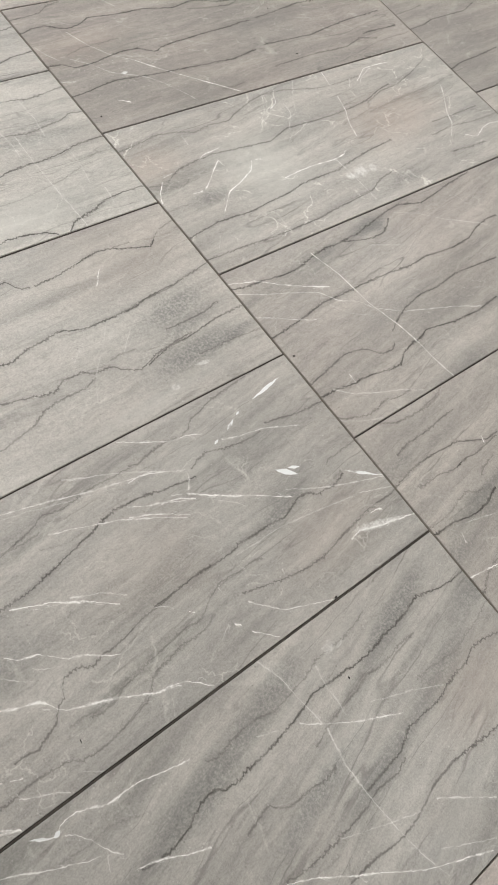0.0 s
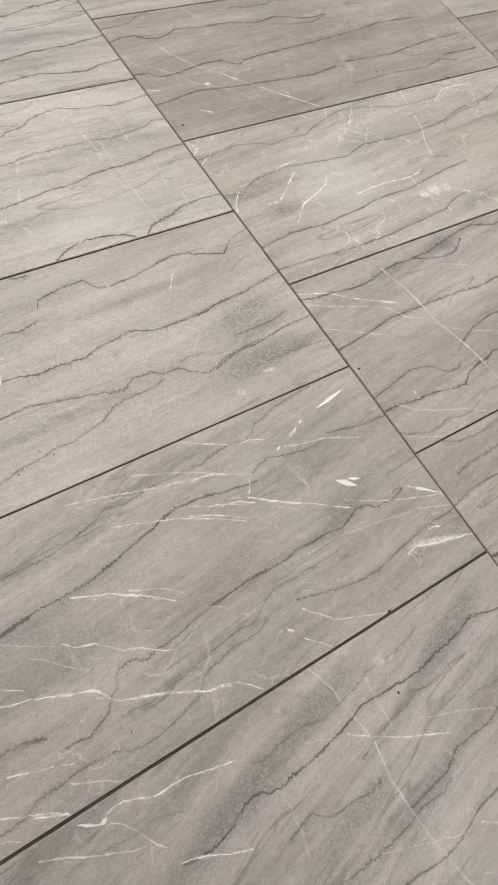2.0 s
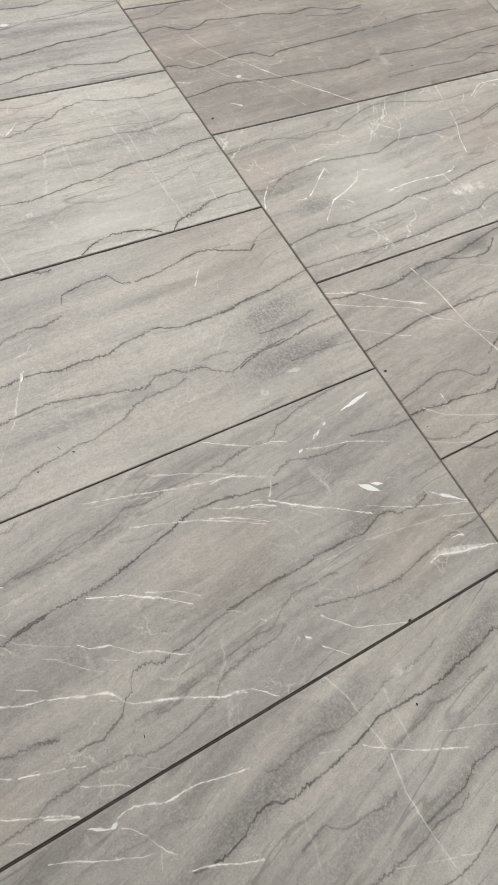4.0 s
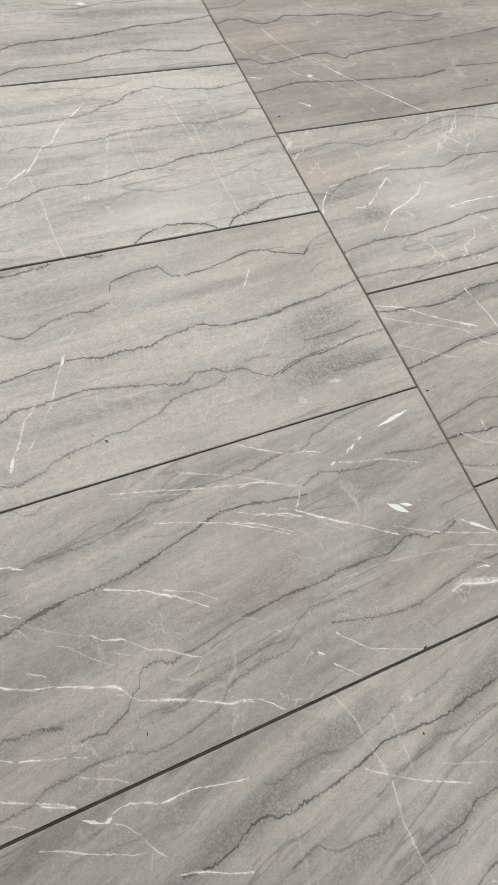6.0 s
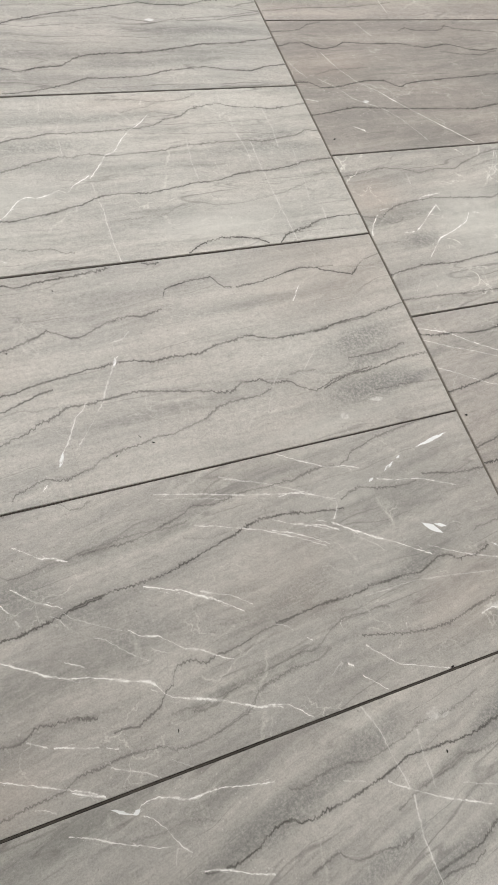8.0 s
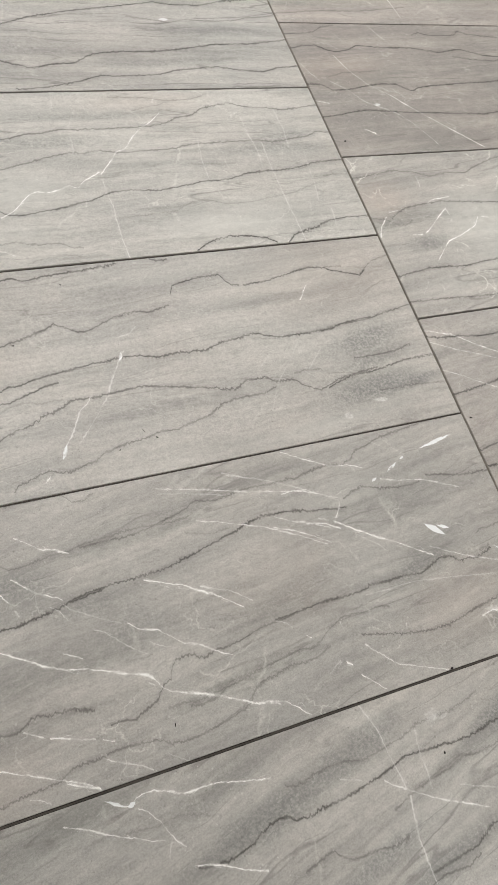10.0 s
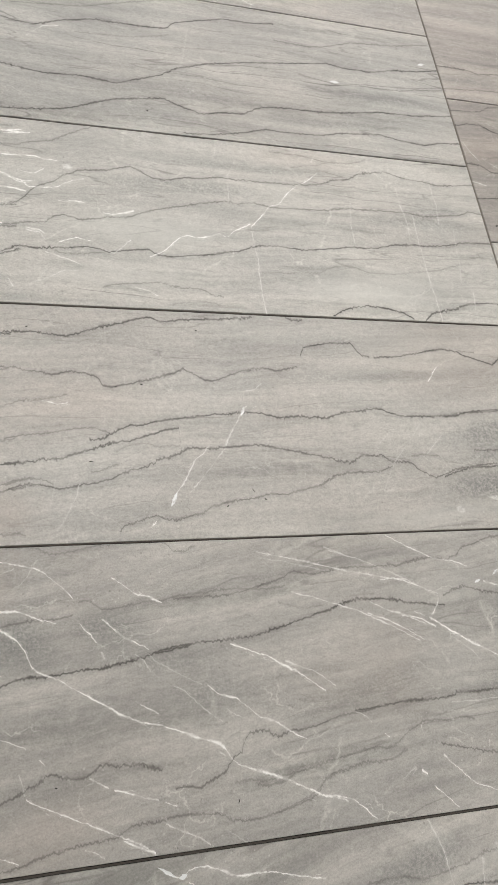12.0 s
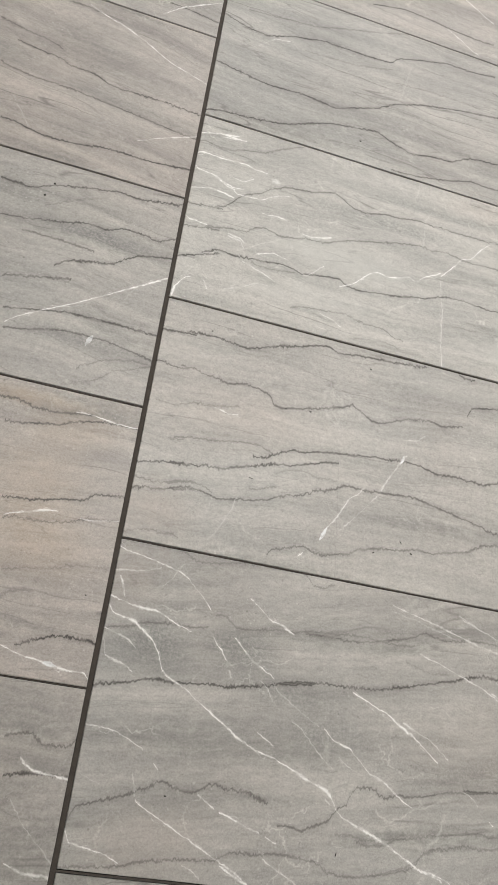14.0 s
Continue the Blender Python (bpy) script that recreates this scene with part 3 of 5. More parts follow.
seam("B2", .53, "u", (23.8, 4.4), (27.2, 5.7), (31.8, 6.2), (37.0, 6.7), (39.9, 5.8), (45.8, 5.5), (48.1, 4.2), (50.8, 3.9))
seam("B2", .35, "u", (32.0, 0.5), (33.5, 1.6), (35.0, 2.4))
seam("B2", .35, "u", (38.3, 0.9), (40.7, 1.8), (46.7, 2.3), (50.2, 1.5))
seam("B2", .4, "u", (59.6, 11.1), (66.6, 11.4), (73.5, 11.8), (76.7, 13.6), (80.7, 14.5), (83.2, 14.0), (85.6, 12.8), (91.6, 12.7), (97.3, 13.6), (104.7, 14.8), (109.5, 16.5), (113.3, 17.4), (117.0, 17.6))
seam("B2", .88, "u", (74.8, 0.2), (77.5, 1.7), (80.3, 2.9), (84.3, 3.4), (88.3, 3.0), (92.2, 2.1), (95.0, 0.4))
seam("B2", .79, "u", (97.6, 0.1), (100.2, 2.4), (105.5, 3.5), (110.0, 5.3), (114.5, 5.9), (118.3, 5.8))
seam("B2", .44, "u", (66.4, 47.6), (71.9, 47.4), (76.6, 47.1), (79.3, 46.1), (86.4, 46.3), (89.5, 47.1), (92.8, 48.8))
seam("B2", .35, "u", (70.6, 43.0), (77.7, 44.6), (82.9, 46.4))
vein("B2", .8, "u", (4.0, 38.5), (9.2, 38.9), (11.5, 38.9), (12.6, 38.4), (16.8, 38.2))
vein("B2", .9, "u", (3.9, 45.5), (9.2, 46.4))
vein("B2", .8, "u", (3.9, 44.6), (7.5, 45.3), (10.6, 45.8))
vein("B2", .9, "u", (4.1, 33.7), (5.8, 32.6), (8.7, 31.7), (9.8, 30.0), (12.0, 30.1), (15.8, 30.5), (18.4, 32.5), (22.5, 33.8))
vein("B2", 1.3, "u", (4.1, 33.1), (6.9, 32.0), (9.2, 31.5), (12.0, 31.8))
vein("B2", .8, "u", (15.4, 27.1), (17.1, 26.8), (20.6, 27.2), (22.2, 26.5))
vein("B2", .8, "u", (24.8, 24.4), (28.1, 24.2), (30.4, 24.9), (32.3, 25.6))
vein("B2", .7, "u", (8.9, 19.1), (12.5, 18.4), (14.1, 16.7))
vein("B2", .9, "u", (15.2, 15.1), (17.5, 16.4), (19.8, 17.2), (21.5, 16.7), (23.1, 16.6))
vein("B2", .7, "u", (24.8, 14.8), (27.3, 13.5), (29.0, 15.1), (30.6, 17.1), (31.9, 17.8))
vein("B2", .9, "u", (35.1, 13.3), (38.2, 15.1), (41.6, 18.8), (43.5, 20.0), (45.9, 19.3), (49.1, 20.1), (51.0, 21.2), (52.9, 20.1), (55.1, 22.4), (57.8, 23.8), (59.7, 25.1))
vein("B2", .6, "u", (12.4, 13.4), (15.1, 12.2), (17.9, 11.4), (21.2, 9.8))
vein("B2", .7, "u", (31.2, 5.3), (33.9, 4.5), (36.2, 3.2))
vein("B2", .4, "u", (10.2, 4.9), (13.9, 6.5), (16.8, 8.4), (20.2, 8.7))
vein("B2", .9, "u", (58.7, 23.5), (60.9, 26.0), (64.1, 30.2), (66.9, 31.3), (68.5, 33.9), (71.7, 37.3), (74.8, 39.2), (77.9, 42.1))
vein("B2", .35, "v", (76.7, 45.1), (78.2, 47.9), (80.2, 49.8))
vein("B2", .48, "v", (59.5, 1.0), (59.1, 5.3), (59.2, 10.9), (59.4, 14.6), (59.0, 18.2), (58.9, 22.7))
vein("B2", .4, "v", (84.1, 20.7), (84.1, 26.8), (85.2, 34.2))
vein("B2", .42, "v", (98.9, 22.8), (99.4, 28.9), (98.5, 34.7), (98.5, 39.8))
vein("B2", .42, "v", (102.1, 0.0), (102.0, 4.1), (101.5, 10.8), (101.3, 18.6), (101.2, 24.2), (101.4, 31.6))
vein("B2", .35, "v", (108.1, 29.0), (108.9, 34.9), (108.4, 42.3))
vein("B2", .35, "v", (109.8, 11.3), (110.8, 16.1), (111.3, 23.5), (111.8, 27.6))
vein("B2", .35, "v", (111.3, 0.9), (112.5, 9.2))
vein("B2", .3, "v", (97.7, 44.9), (98.2, 49.9))
vein("B2", .35, "v", (54.3, 30.2), (54.9, 38.6), (57.5, 44.0))
vein("B2", .4, "v", (53.5, 14.5), (54.3, 19.1))
seam("Am", .56, "u", (7.2, 49.9), (10.9, 47.9), (17.0, 47.1), (21.9, 47.1), (26.6, 48.1))
seam("Am", .64, "u", (5.5, 41.5), (10.1, 42.4), (16.2, 42.5), (21.6, 43.1), (26.8, 43.3))
seam("Am", .72, "u", (-1.7, 35.8), (1.8, 36.0), (6.2, 37.2), (10.0, 37.5), (15.4, 37.2), (21.1, 36.7), (26.1, 34.3), (28.6, 33.3), (32.8, 33.6))
seam("Am", .56, "u", (4.5, 33.0), (11.1, 32.9), (15.0, 32.1), (20.2, 32.5))
seam("Am", .56, "u", (13.7, 47.6), (18.1, 47.1), (22.1, 47.8), (24.9, 48.1), (28.8, 49.4))
seam("Am", .64, "u", (15.4, 31.7), (19.4, 32.8), (23.0, 32.2), (27.8, 32.6), (32.1, 33.1))
seam("Am", .48, "u", (0.3, 25.1), (3.2, 25.0), (6.2, 24.9), (9.7, 25.9), (13.1, 26.6), (14.4, 26.5), (15.6, 25.1), (18.8, 25.0))
seam("Am", .88, "u", (3.1, 23.4), (6.1, 23.0), (9.7, 22.1), (12.8, 21.8), (16.2, 22.0), (19.7, 23.5), (21.6, 23.6))
seam("Am", .48, "u", (19.2, 27.1), (22.1, 28.8), (26.6, 29.7))
seam("Am", .64, "u", (0.8, 8.4), (4.9, 11.2), (8.6, 11.9))
vein("Am", .6, "v", (4.7, 17.9), (5.8, 20.6))
vein("Am", .9, "u", (2.5, 12.4), (7.6, 11.0))
vein("Am", 1, "v", (26.9, 32.8), (27.7, 34.9))
vein("Am", .5, "u", (5.3, 22.3), (11.5, 20.7), (16.7, 19.1))
seam("A0", 1, "u", (-0.4, 44.9), (4.0, 43.9), (9.0, 43.8), (13.6, 42.8), (19.4, 42.9), (25.1, 44.4), (30.3, 45.0), (34.9, 44.8), (41.3, 45.1), (48.4, 46.5), (55.6, 47.9), (60.0, 48.3), (67.4, 46.0), (74.2, 46.9), (81.2, 48.2), (91.5, 49.1))
seam("A0", .8, "u", (36.0, 44.7), (41.3, 43.0), (45.0, 42.2), (48.9, 42.3), (51.5, 43.8), (54.3, 45.9))
seam("A0", .8, "u", (0.4, 29.4), (5.7, 29.9), (10.9, 30.6), (17.9, 31.9), (24.4, 31.6), (32.9, 31.7), (41.1, 31.3), (48.1, 30.6), (54.2, 31.1), (63.9, 29.9), (71.5, 30.3), (76.5, 32.2), (82.0, 33.2), (87.2, 33.0))
seam("A0", .7, "u", (0.9, 15.3), (6.6, 16.4), (12.2, 17.8), (15.2, 17.3), (18.6, 16.6), (21.1, 13.6), (24.8, 12.9), (26.9, 14.6))
seam("A0", .8, "u", (28.1, 16.9), (31.8, 19.0), (36.5, 20.9), (43.2, 22.3), (50.5, 22.1), (58.1, 23.0), (66.1, 22.4), (74.9, 21.6))
seam("A0", .9, "u", (0.3, 11.5), (4.4, 11.4), (9.0, 10.4), (12.4, 10.6), (15.6, 10.1), (20.3, 9.1), (23.9, 9.0), (26.5, 11.0), (29.8, 12.0), (33.9, 12.2), (37.0, 13.5), (42.4, 12.5), (46.8, 11.5), (55.0, 11.2), (64.4, 12.1))
seam("A0", .6, "u", (1.0, 5.6), (3.6, 5.0), (6.5, 2.6), (9.8, 2.7), (12.8, 3.6), (16.6, 2.5), (21.1, 2.4))
seam("A0", .35, "u", (0.7, 20.7), (8.4, 22.4), (14.3, 22.8))
vein("A0", .8, "v", (32.4, 11.2), (31.6, 16.9), (30.4, 21.2), (28.7, 27.2), (28.2, 33.2), (27.6, 37.7), (26.4, 41.7), (25.4, 45.4))
vein("A0", .6, "v", (33.6, -0.1), (32.8, 5.4), (32.4, 11.2))
vein("A0", .8, "u", (2.9, 46.5), (7.2, 44.2), (11.9, 40.8), (17.2, 37.7), (22.8, 34.9))
vein("A0", .6, "u", (0.4, 43.3), (5.5, 40.6), (12.0, 38.0), (19.2, 34.7), (22.2, 30.4), (26.4, 28.4), (28.9, 24.8), (35.6, 20.3), (43.1, 17.6), (50.7, 14.7), (57.1, 11.6))
vein("A0", .6, "u", (0.4, 35.8), (5.3, 33.0), (8.9, 30.8), (13.6, 28.4))
vein("A0", .4, "u", (18.9, 30.7), (22.8, 25.8), (28.2, 22.5))
vein("A0", .4, "u", (56.0, 47.1), (63.5, 43.4), (69.8, 38.4), (78.0, 33.6), (82.0, 30.4))
vein("A0", .35, "u", (39.6, 41.9), (47.8, 38.2), (56.0, 34.5))
vein("A0", .7, "v", (10.0, 10.4), (10.1, 13.5))
vein("A0", .5, "u", (3.7, 11.8), (7.3, 8.6), (13.6, 5.6), (18.8, 3.6), (24.2, 0.6))
vein("A0", .4, "u", (-1.7, 4.6), (4.7, 2.0), (9.7, 0.2))
seam("A1", .6, "u", (-0.2, 42.5), (5.4, 43.3), (12.6, 44.4), (18.6, 43.5), (22.9, 41.6), (27.9, 42.6), (34.6, 42.1), (38.1, 43.8), (44.8, 46.2), (50.6, 47.5), (57.9, 47.0), (69.0, 44.0), (76.8, 43.5), (87.2, 44.1))
seam("A1", .7, "u", (4.8, 28.6), (8.1, 30.6), (11.2, 32.1), (17.0, 32.8), (21.8, 33.3), (28.0, 32.7), (34.5, 32.0), (41.2, 31.4), (49.1, 33.8), (57.8, 33.4), (65.8, 33.2), (72.7, 33.5), (80.3, 34.3), (88.1, 36.7), (94.5, 38.0))
seam("A1", .5, "u", (0.2, 29.7), (3.9, 28.9), (7.5, 26.5), (9.9, 27.0), (12.2, 28.7))
seam("A1", .8, "u", (0.2, 11.9), (4.7, 12.6), (9.3, 13.3), (14.5, 13.2), (19.7, 12.7), (27.0, 13.5), (34.3, 14.1), (38.9, 15.2), (46.2, 15.3), (52.6, 15.3), (58.8, 16.6), (67.8, 17.9), (77.4, 18.5))
seam("A1", .7, "u", (0.4, 4.6), (4.2, 4.3), (7.3, 4.3), (14.5, 4.0), (20.8, 3.5), (27.5, 3.5), (34.3, 3.5), (41.1, 4.2), (48.9, 4.7), (57.0, 5.4), (61.8, 7.7), (68.8, 8.8))
seam("A1", .7, "u", (92.2, 7.2), (95.3, 7.2), (101.0, 6.6), (107.4, 6.4))
seam("A1", .6, "u", (95.2, 19.5), (106.4, 19.4), (116.8, 19.7))
seam("A1", .6, "u", (80.2, 33.4), (88.6, 36.2), (96.5, 36.7), (105.5, 39.5), (116.3, 43.6))
seam("A1", .4, "u", (78.6, 30.1), (88.4, 31.3), (96.5, 31.9), (105.0, 32.2))
seam("A1", .5, "u", (90.7, 15.0), (101.0, 15.8), (108.0, 14.8), (112.9, 14.6), (119.7, 14.6))
vein("A1", .8, "u", (17.1, 32.2), (19.9, 33.9), (25.9, 34.6))
vein("A1", .9, "u", (13.1, 23.5), (16.1, 25.6), (19.9, 28.8), (23.2, 31.3))
vein("A1", .8, "u", (8.8, 23.7), (10.8, 23.3), (13.1, 23.5))
vein("A1", .6, "v", (22.9, 28.5), (22.6, 31.1))
vein("A1", .6, "u", (31.4, 27.5), (34.8, 26.7))
vein("A1", .9, "u", (12.6, 14.7), (14.9, 16.9), (18.6, 20.5), (24.2, 22.4), (29.0, 24.6), (31.4, 27.5))
vein("A1", .9, "u", (35.4, 18.6), (42.0, 19.3), (48.1, 19.3), (54.1, 18.8), (58.5, 19.4), (60.2, 20.9))
vein("A1", .5, "u", (35.2, 13.8), (41.4, 15.6))
vein("A1", .5, "v", (55.6, 2.0), (55.3, 12.4), (54.5, 19.3))
vein("A1", .3, "v", (25.4, 3.8), (25.9, 12.0))
vein("A1", .6, "v", (42.9, 37.7), (47.2, 42.0), (50.6, 47.5))
vein("A1", .7, "u", (48.8, 41.6), (52.6, 43.3), (54.3, 46.5))
vein("A1", .5, "v", (49.2, 33.1), (54.2, 38.6), (54.7, 42.8))
vein("A1", .4, "v", (55.4, 36.9), (57.9, 41.9), (64.1, 48.3))
vein("A1", .8, "v", (67.2, 23.6), (68.8, 28.8), (71.5, 33.8), (73.2, 39.2))
vein("A1", .6, "u", (79.2, 40.5), (82.8, 44.1))
vein("A1", .7, "v", (74.0, 43.4), (75.4, 48.6))
vein("A1", .9, "u", (84.2, 42.3), (90.5, 46.3), (96.5, 46.4), (101.6, 45.9))
vein("A1", 1, "v", (0.2, 23.6), (1.9, 27.1), (4.6, 29.9))
vein("A1", .6, "u", (5.2, 30.9), (8.8, 31.6))
vein("A1", .5, "v", (18.4, 38.2), (18.6, 40.0), (18.6, 42.0))
vein("A1", .7, "u", (0.6, 14.0), (2.8, 13.6), (3.6, 12.4))
vein("A1", .4, "u", (4.0, 5.5), (6.2, 8.0), (8.5, 10.7))
vein("A1", .7, "v", (97.5, 12.4), (102.2, 16.9), (104.0, 21.0), (109.2, 27.5), (111.7, 31.6))
vein("A1", 1.2, "u", (102.2, 11.5), (106.0, 9.0), (111.1, 11.3), (115.1, 12.0), (118.3, 10.8))
vein("A1", .6, "u", (84.0, 40.9), (87.4, 43.7), (93.1, 45.9))
seam("B0", .56, "u", (33.4, 39.2), (38.3, 39.4), (43.1, 39.2), (47.6, 40.0), (52.4, 41.3), (55.4, 42.1), (56.3, 43.2), (60.9, 42.3), (65.9, 43.2), (70.8, 43.3), (76.6, 43.2))
seam("B0", .8, "u", (30.2, 30.1), (35.1, 30.8), (38.5, 31.5), (42.5, 31.5), (47.7, 31.8), (53.3, 33.1), (57.4, 34.2), (62.9, 35.6), (64.6, 36.3), (68.9, 37.2), (74.5, 36.9), (79.9, 35.8), (83.7, 35.3), (86.9, 35.0))
seam("B0", .32, "u", (48.8, 40.9), (54.7, 40.4), (56.7, 41.0))
seam("B0", .32, "u", (52.6, 37.5), (58.2, 36.1), (62.9, 36.6))
vein("B0", .6, "u", (49.6, 47.2), (59.2, 44.9), (67.5, 42.6), (76.3, 40.7), (79.3, 40.4), (85.5, 36.6))
vein("B0", .4, "u", (63.2, 47.6), (72.1, 44.0), (79.3, 40.4))
vein("B0", .6, "u", (55.1, 39.5), (61.5, 37.5), (68.7, 34.9), (74.9, 31.7), (80.1, 28.4))
vein("B0", .8, "u", (76.0, 33.8), (80.5, 33.0), (84.4, 30.5))
vein("B0", .7, "u", (76.6, 49.4), (80.7, 46.9), (87.2, 43.8))
seam("B1", .79, "u", (0.3, 42.3), (2.6, 42.2), (6.7, 42.7))
seam("B1", .7, "u", (0.1, 35.2), (2.6, 35.3), (4.7, 34.5), (6.7, 35.3))
seam("B1", .44, "u", (-0.1, 26.5), (3.5, 26.9), (6.3, 26.7))
seam("B1", .44, "u", (4.6, 20.0), (6.2, 19.8), (8.3, 20.7))
seam("B1", .79, "u", (0.2, 14.2), (5.4, 15.2), (9.2, 15.3))
seam("B1", .7, "u", (0.2, 8.8), (2.7, 9.2), (6.3, 10.1), (9.5, 10.8))
seam("B1", .53, "u", (0.2, 11.5), (4.0, 10.9), (6.1, 11.3), (9.2, 12.3))
seam("B1", .44, "u", (0.1, 1.0), (4.0, 2.3), (5.5, 2.1), (8.7, 2.2))
seam("B2", .53, "u", (0.4, 41.7), (3.2, 42.5), (5.7, 41.3), (9.3, 42.2))
seam("B2", .44, "u", (0.0, 47.0), (3.9, 47.1), (6.7, 47.3))
seam("B2", .7, "u", (-0.4, 24.2), (3.4, 24.0), (7.7, 24.9))
seam("B2", .62, "u", (3.0, 18.0), (7.7, 19.2))
seam("B2", .79, "u", (-0.3, 10.0), (4.6, 11.8), (9.2, 13.5))
vein("B2", 1.6, "u", (-0.5, 34.7), (2.5, 34.0), (4.9, 33.3), (7.5, 31.5), (10.4, 30.8))
vein("B2", .6, "u", (7.1, 34.6), (11.0, 33.8), (14.0, 36.0))
vein("B2", 1, "u", (0.0, 38.3), (3.1, 38.9), (6.1, 38.7), (8.7, 38.6))
vein("B2", .9, "u", (0.0, 44.1), (4.1, 45.6), (10.2, 45.6))
vein("B2", .8, "u", (-0.1, 28.3), (3.8, 29.5), (7.1, 29.4), (10.4, 28.4))
vein("B2", .9, "u", (-0.2, 20.7), (1.4, 20.9), (2.3, 20.1), (5.2, 19.6))
vein("B2", .9, "v", (0.2, 0.3), (0.6, 2.5), (1.8, 4.7), (2.8, 5.7), (4.3, 6.0))
vein("B2", .6, "u", (9.2, 18.5), (12.4, 17.8), (13.5, 15.8))
vein("B2", .5, "v", (7.1, 3.6), (6.0, 6.1))
seam("A2", .9, "u", (0.1, 39.7), (2.4, 39.4), (3.7, 40.7), (7.6, 40.8), (11.2, 38.8), (13.8, 38.1), (17.1, 38.8), (21.1, 40.7), (26.2, 40.1), (32.2, 39.9), (38.8, 39.9), (43.9, 38.7), (48.4, 37.9), (55.8, 39.3), (58.8, 38.4), (63.1, 36.8), (68.8, 36.1), (74.7, 37.1))
seam("A2", .7, "u", (51.8, 36.3), (57.9, 35.1), (66.9, 34.2), (70.2, 35.6), (74.0, 35.9))
seam("A2", .7, "u", (-0.0, 45.3), (6.0, 45.5), (9.9, 46.3), (12.6, 48.3), (17.8, 49.1))
seam("A2", .7, "u", (40.9, 44.5), (44.2, 46.4), (47.0, 45.3), (56.2, 45.1), (59.5, 47.2), (61.9, 45.9), (69.2, 45.0), (78.6, 44.0))
seam("A2", .9, "u", (0.2, 26.0), (4.2, 25.7), (6.8, 23.3), (12.8, 23.7), (17.6, 24.7), (22.7, 25.5), (27.7, 25.2), (29.9, 23.5), (31.9, 22.5), (33.9, 23.7), (39.9, 24.5), (50.0, 25.2), (59.5, 25.6), (68.7, 26.5))
seam("A2", .5, "u", (6.0, 28.2), (12.7, 30.0), (21.1, 30.4), (24.9, 30.6))
seam("A2", .9, "u", (0.1, 13.9), (5.3, 14.3), (9.0, 15.2), (14.5, 15.8), (22.2, 15.0), (27.9, 14.4), (37.0, 13.9), (45.6, 13.4), (52.6, 12.9), (58.1, 13.8), (61.9, 14.5))
seam("A2", .35, "u", (6.5, 5.7), (13.9, 6.4), (22.8, 6.5))
seam("A2", .5, "u", (40.2, 3.2), (45.6, 3.1), (50.0, 3.6))
seam("A2", .8, "u", (94.0, 1.1), (100.0, -1.3), (104.4, -1.5))
seam("A2", .9, "u", (102.0, 9.9), (117.8, 9.8))
vein("A2", .5, "v", (4.2, 27.0), (1.9, 30.5), (0.7, 33.8))
vein("A2", .5, "u", (6.5, 27.3), (10.8, 23.9), (12.8, 21.6), (14.9, 18.7), (19.9, 16.2), (23.2, 14.1), (26.2, 10.9), (29.6, 5.4), (32.1, -0.0))
vein("A2", .6, "v", (23.6, 21.3), (18.6, 25.1), (14.9, 30.3), (11.9, 37.0))
vein("A2", .9, "u", (23.6, 21.3), (28.2, 16.5), (31.9, 13.0), (35.6, 9.7), (40.4, 5.3), (46.4, -0.1))
vein("A2", 1.1, "u", (10.3, 9.2), (13.6, 7.1))
vein("A2", .7, "u", (1.7, 19.7), (4.2, 18.5))
vein("A2", .4, "v", (31.4, 42.9), (27.7, 48.9))
seam("C0", .6, "u", (110.3, 41.3), (112.6, 42.0), (115.0, 42.3), (116.6, 40.9), (118.8, 41.1), (121.3, 42.2))
seam("C0", .8, "u", (111.6, 35.9), (114.4, 36.7), (117.2, 37.0), (119.2, 36.9), (121.4, 36.9))
vein("C0", .9, "u", (113.6, 39.0), (115.6, 37.3), (118.3, 36.7), (121.3, 35.1))
vein("C0", .4, "u", (113.1, 33.9), (116.4, 29.9), (120.3, 25.5))
vein("C0", .7, "u", (114.4, 25.1), (117.4, 24.0), (121.2, 23.8))
seam("C1", .7, "u", (96.7, 45.8), (99.6, 45.9), (102.7, 45.0), (106.8, 44.9), (111.4, 45.7), (113.7, 46.1))
seam("C1", .8, "u", (97.8, 41.4), (100.7, 41.3), (104.5, 42.2), (107.9, 42.8), (111.6, 44.4), (115.7, 45.1), (118.8, 45.1), (121.2, 45.3))
seam("C1", .8, "u", (101.2, 27.8), (103.9, 28.0), (106.6, 28.3), (110.9, 29.3), (114.7, 29.9), (116.7, 31.5), (118.8, 32.0), (121.3, 31.5))
seam("C1", .6, "u", (102.1, 24.2), (104.7, 24.9), (108.5, 24.8), (112.8, 25.5), (115.9, 26.8), (119.2, 27.4), (121.3, 28.5))
seam("C1", .4, "u", (104.2, 15.8), (108.2, 16.8), (111.9, 17.3), (114.8, 18.5), (119.2, 19.1), (121.3, 19.5))
seam("C1", .4, "u", (105.2, 11.9), (108.1, 13.1), (110.1, 13.2))
seam("C1", .9, "u", (108.2, 4.0), (110.4, 5.2), (112.8, 6.3), (115.3, 7.0), (117.9, 7.0), (121.2, 6.6))
vein("C1", 1, "u", (109.8, 45.8), (112.5, 46.0), (114.9, 45.7), (117.5, 45.2), (119.0, 45.3))
vein("C1", .5, "u", (120.1, 44.7), (121.5, 43.7))
vein("C1", .8, "u", (102.0, 24.6), (104.5, 25.6), (107.1, 26.2), (108.6, 26.9), (111.8, 27.3))
vein("C1", .6, "u", (114.8, 26.6), (116.5, 26.6), (119.7, 27.5), (121.2, 27.6))
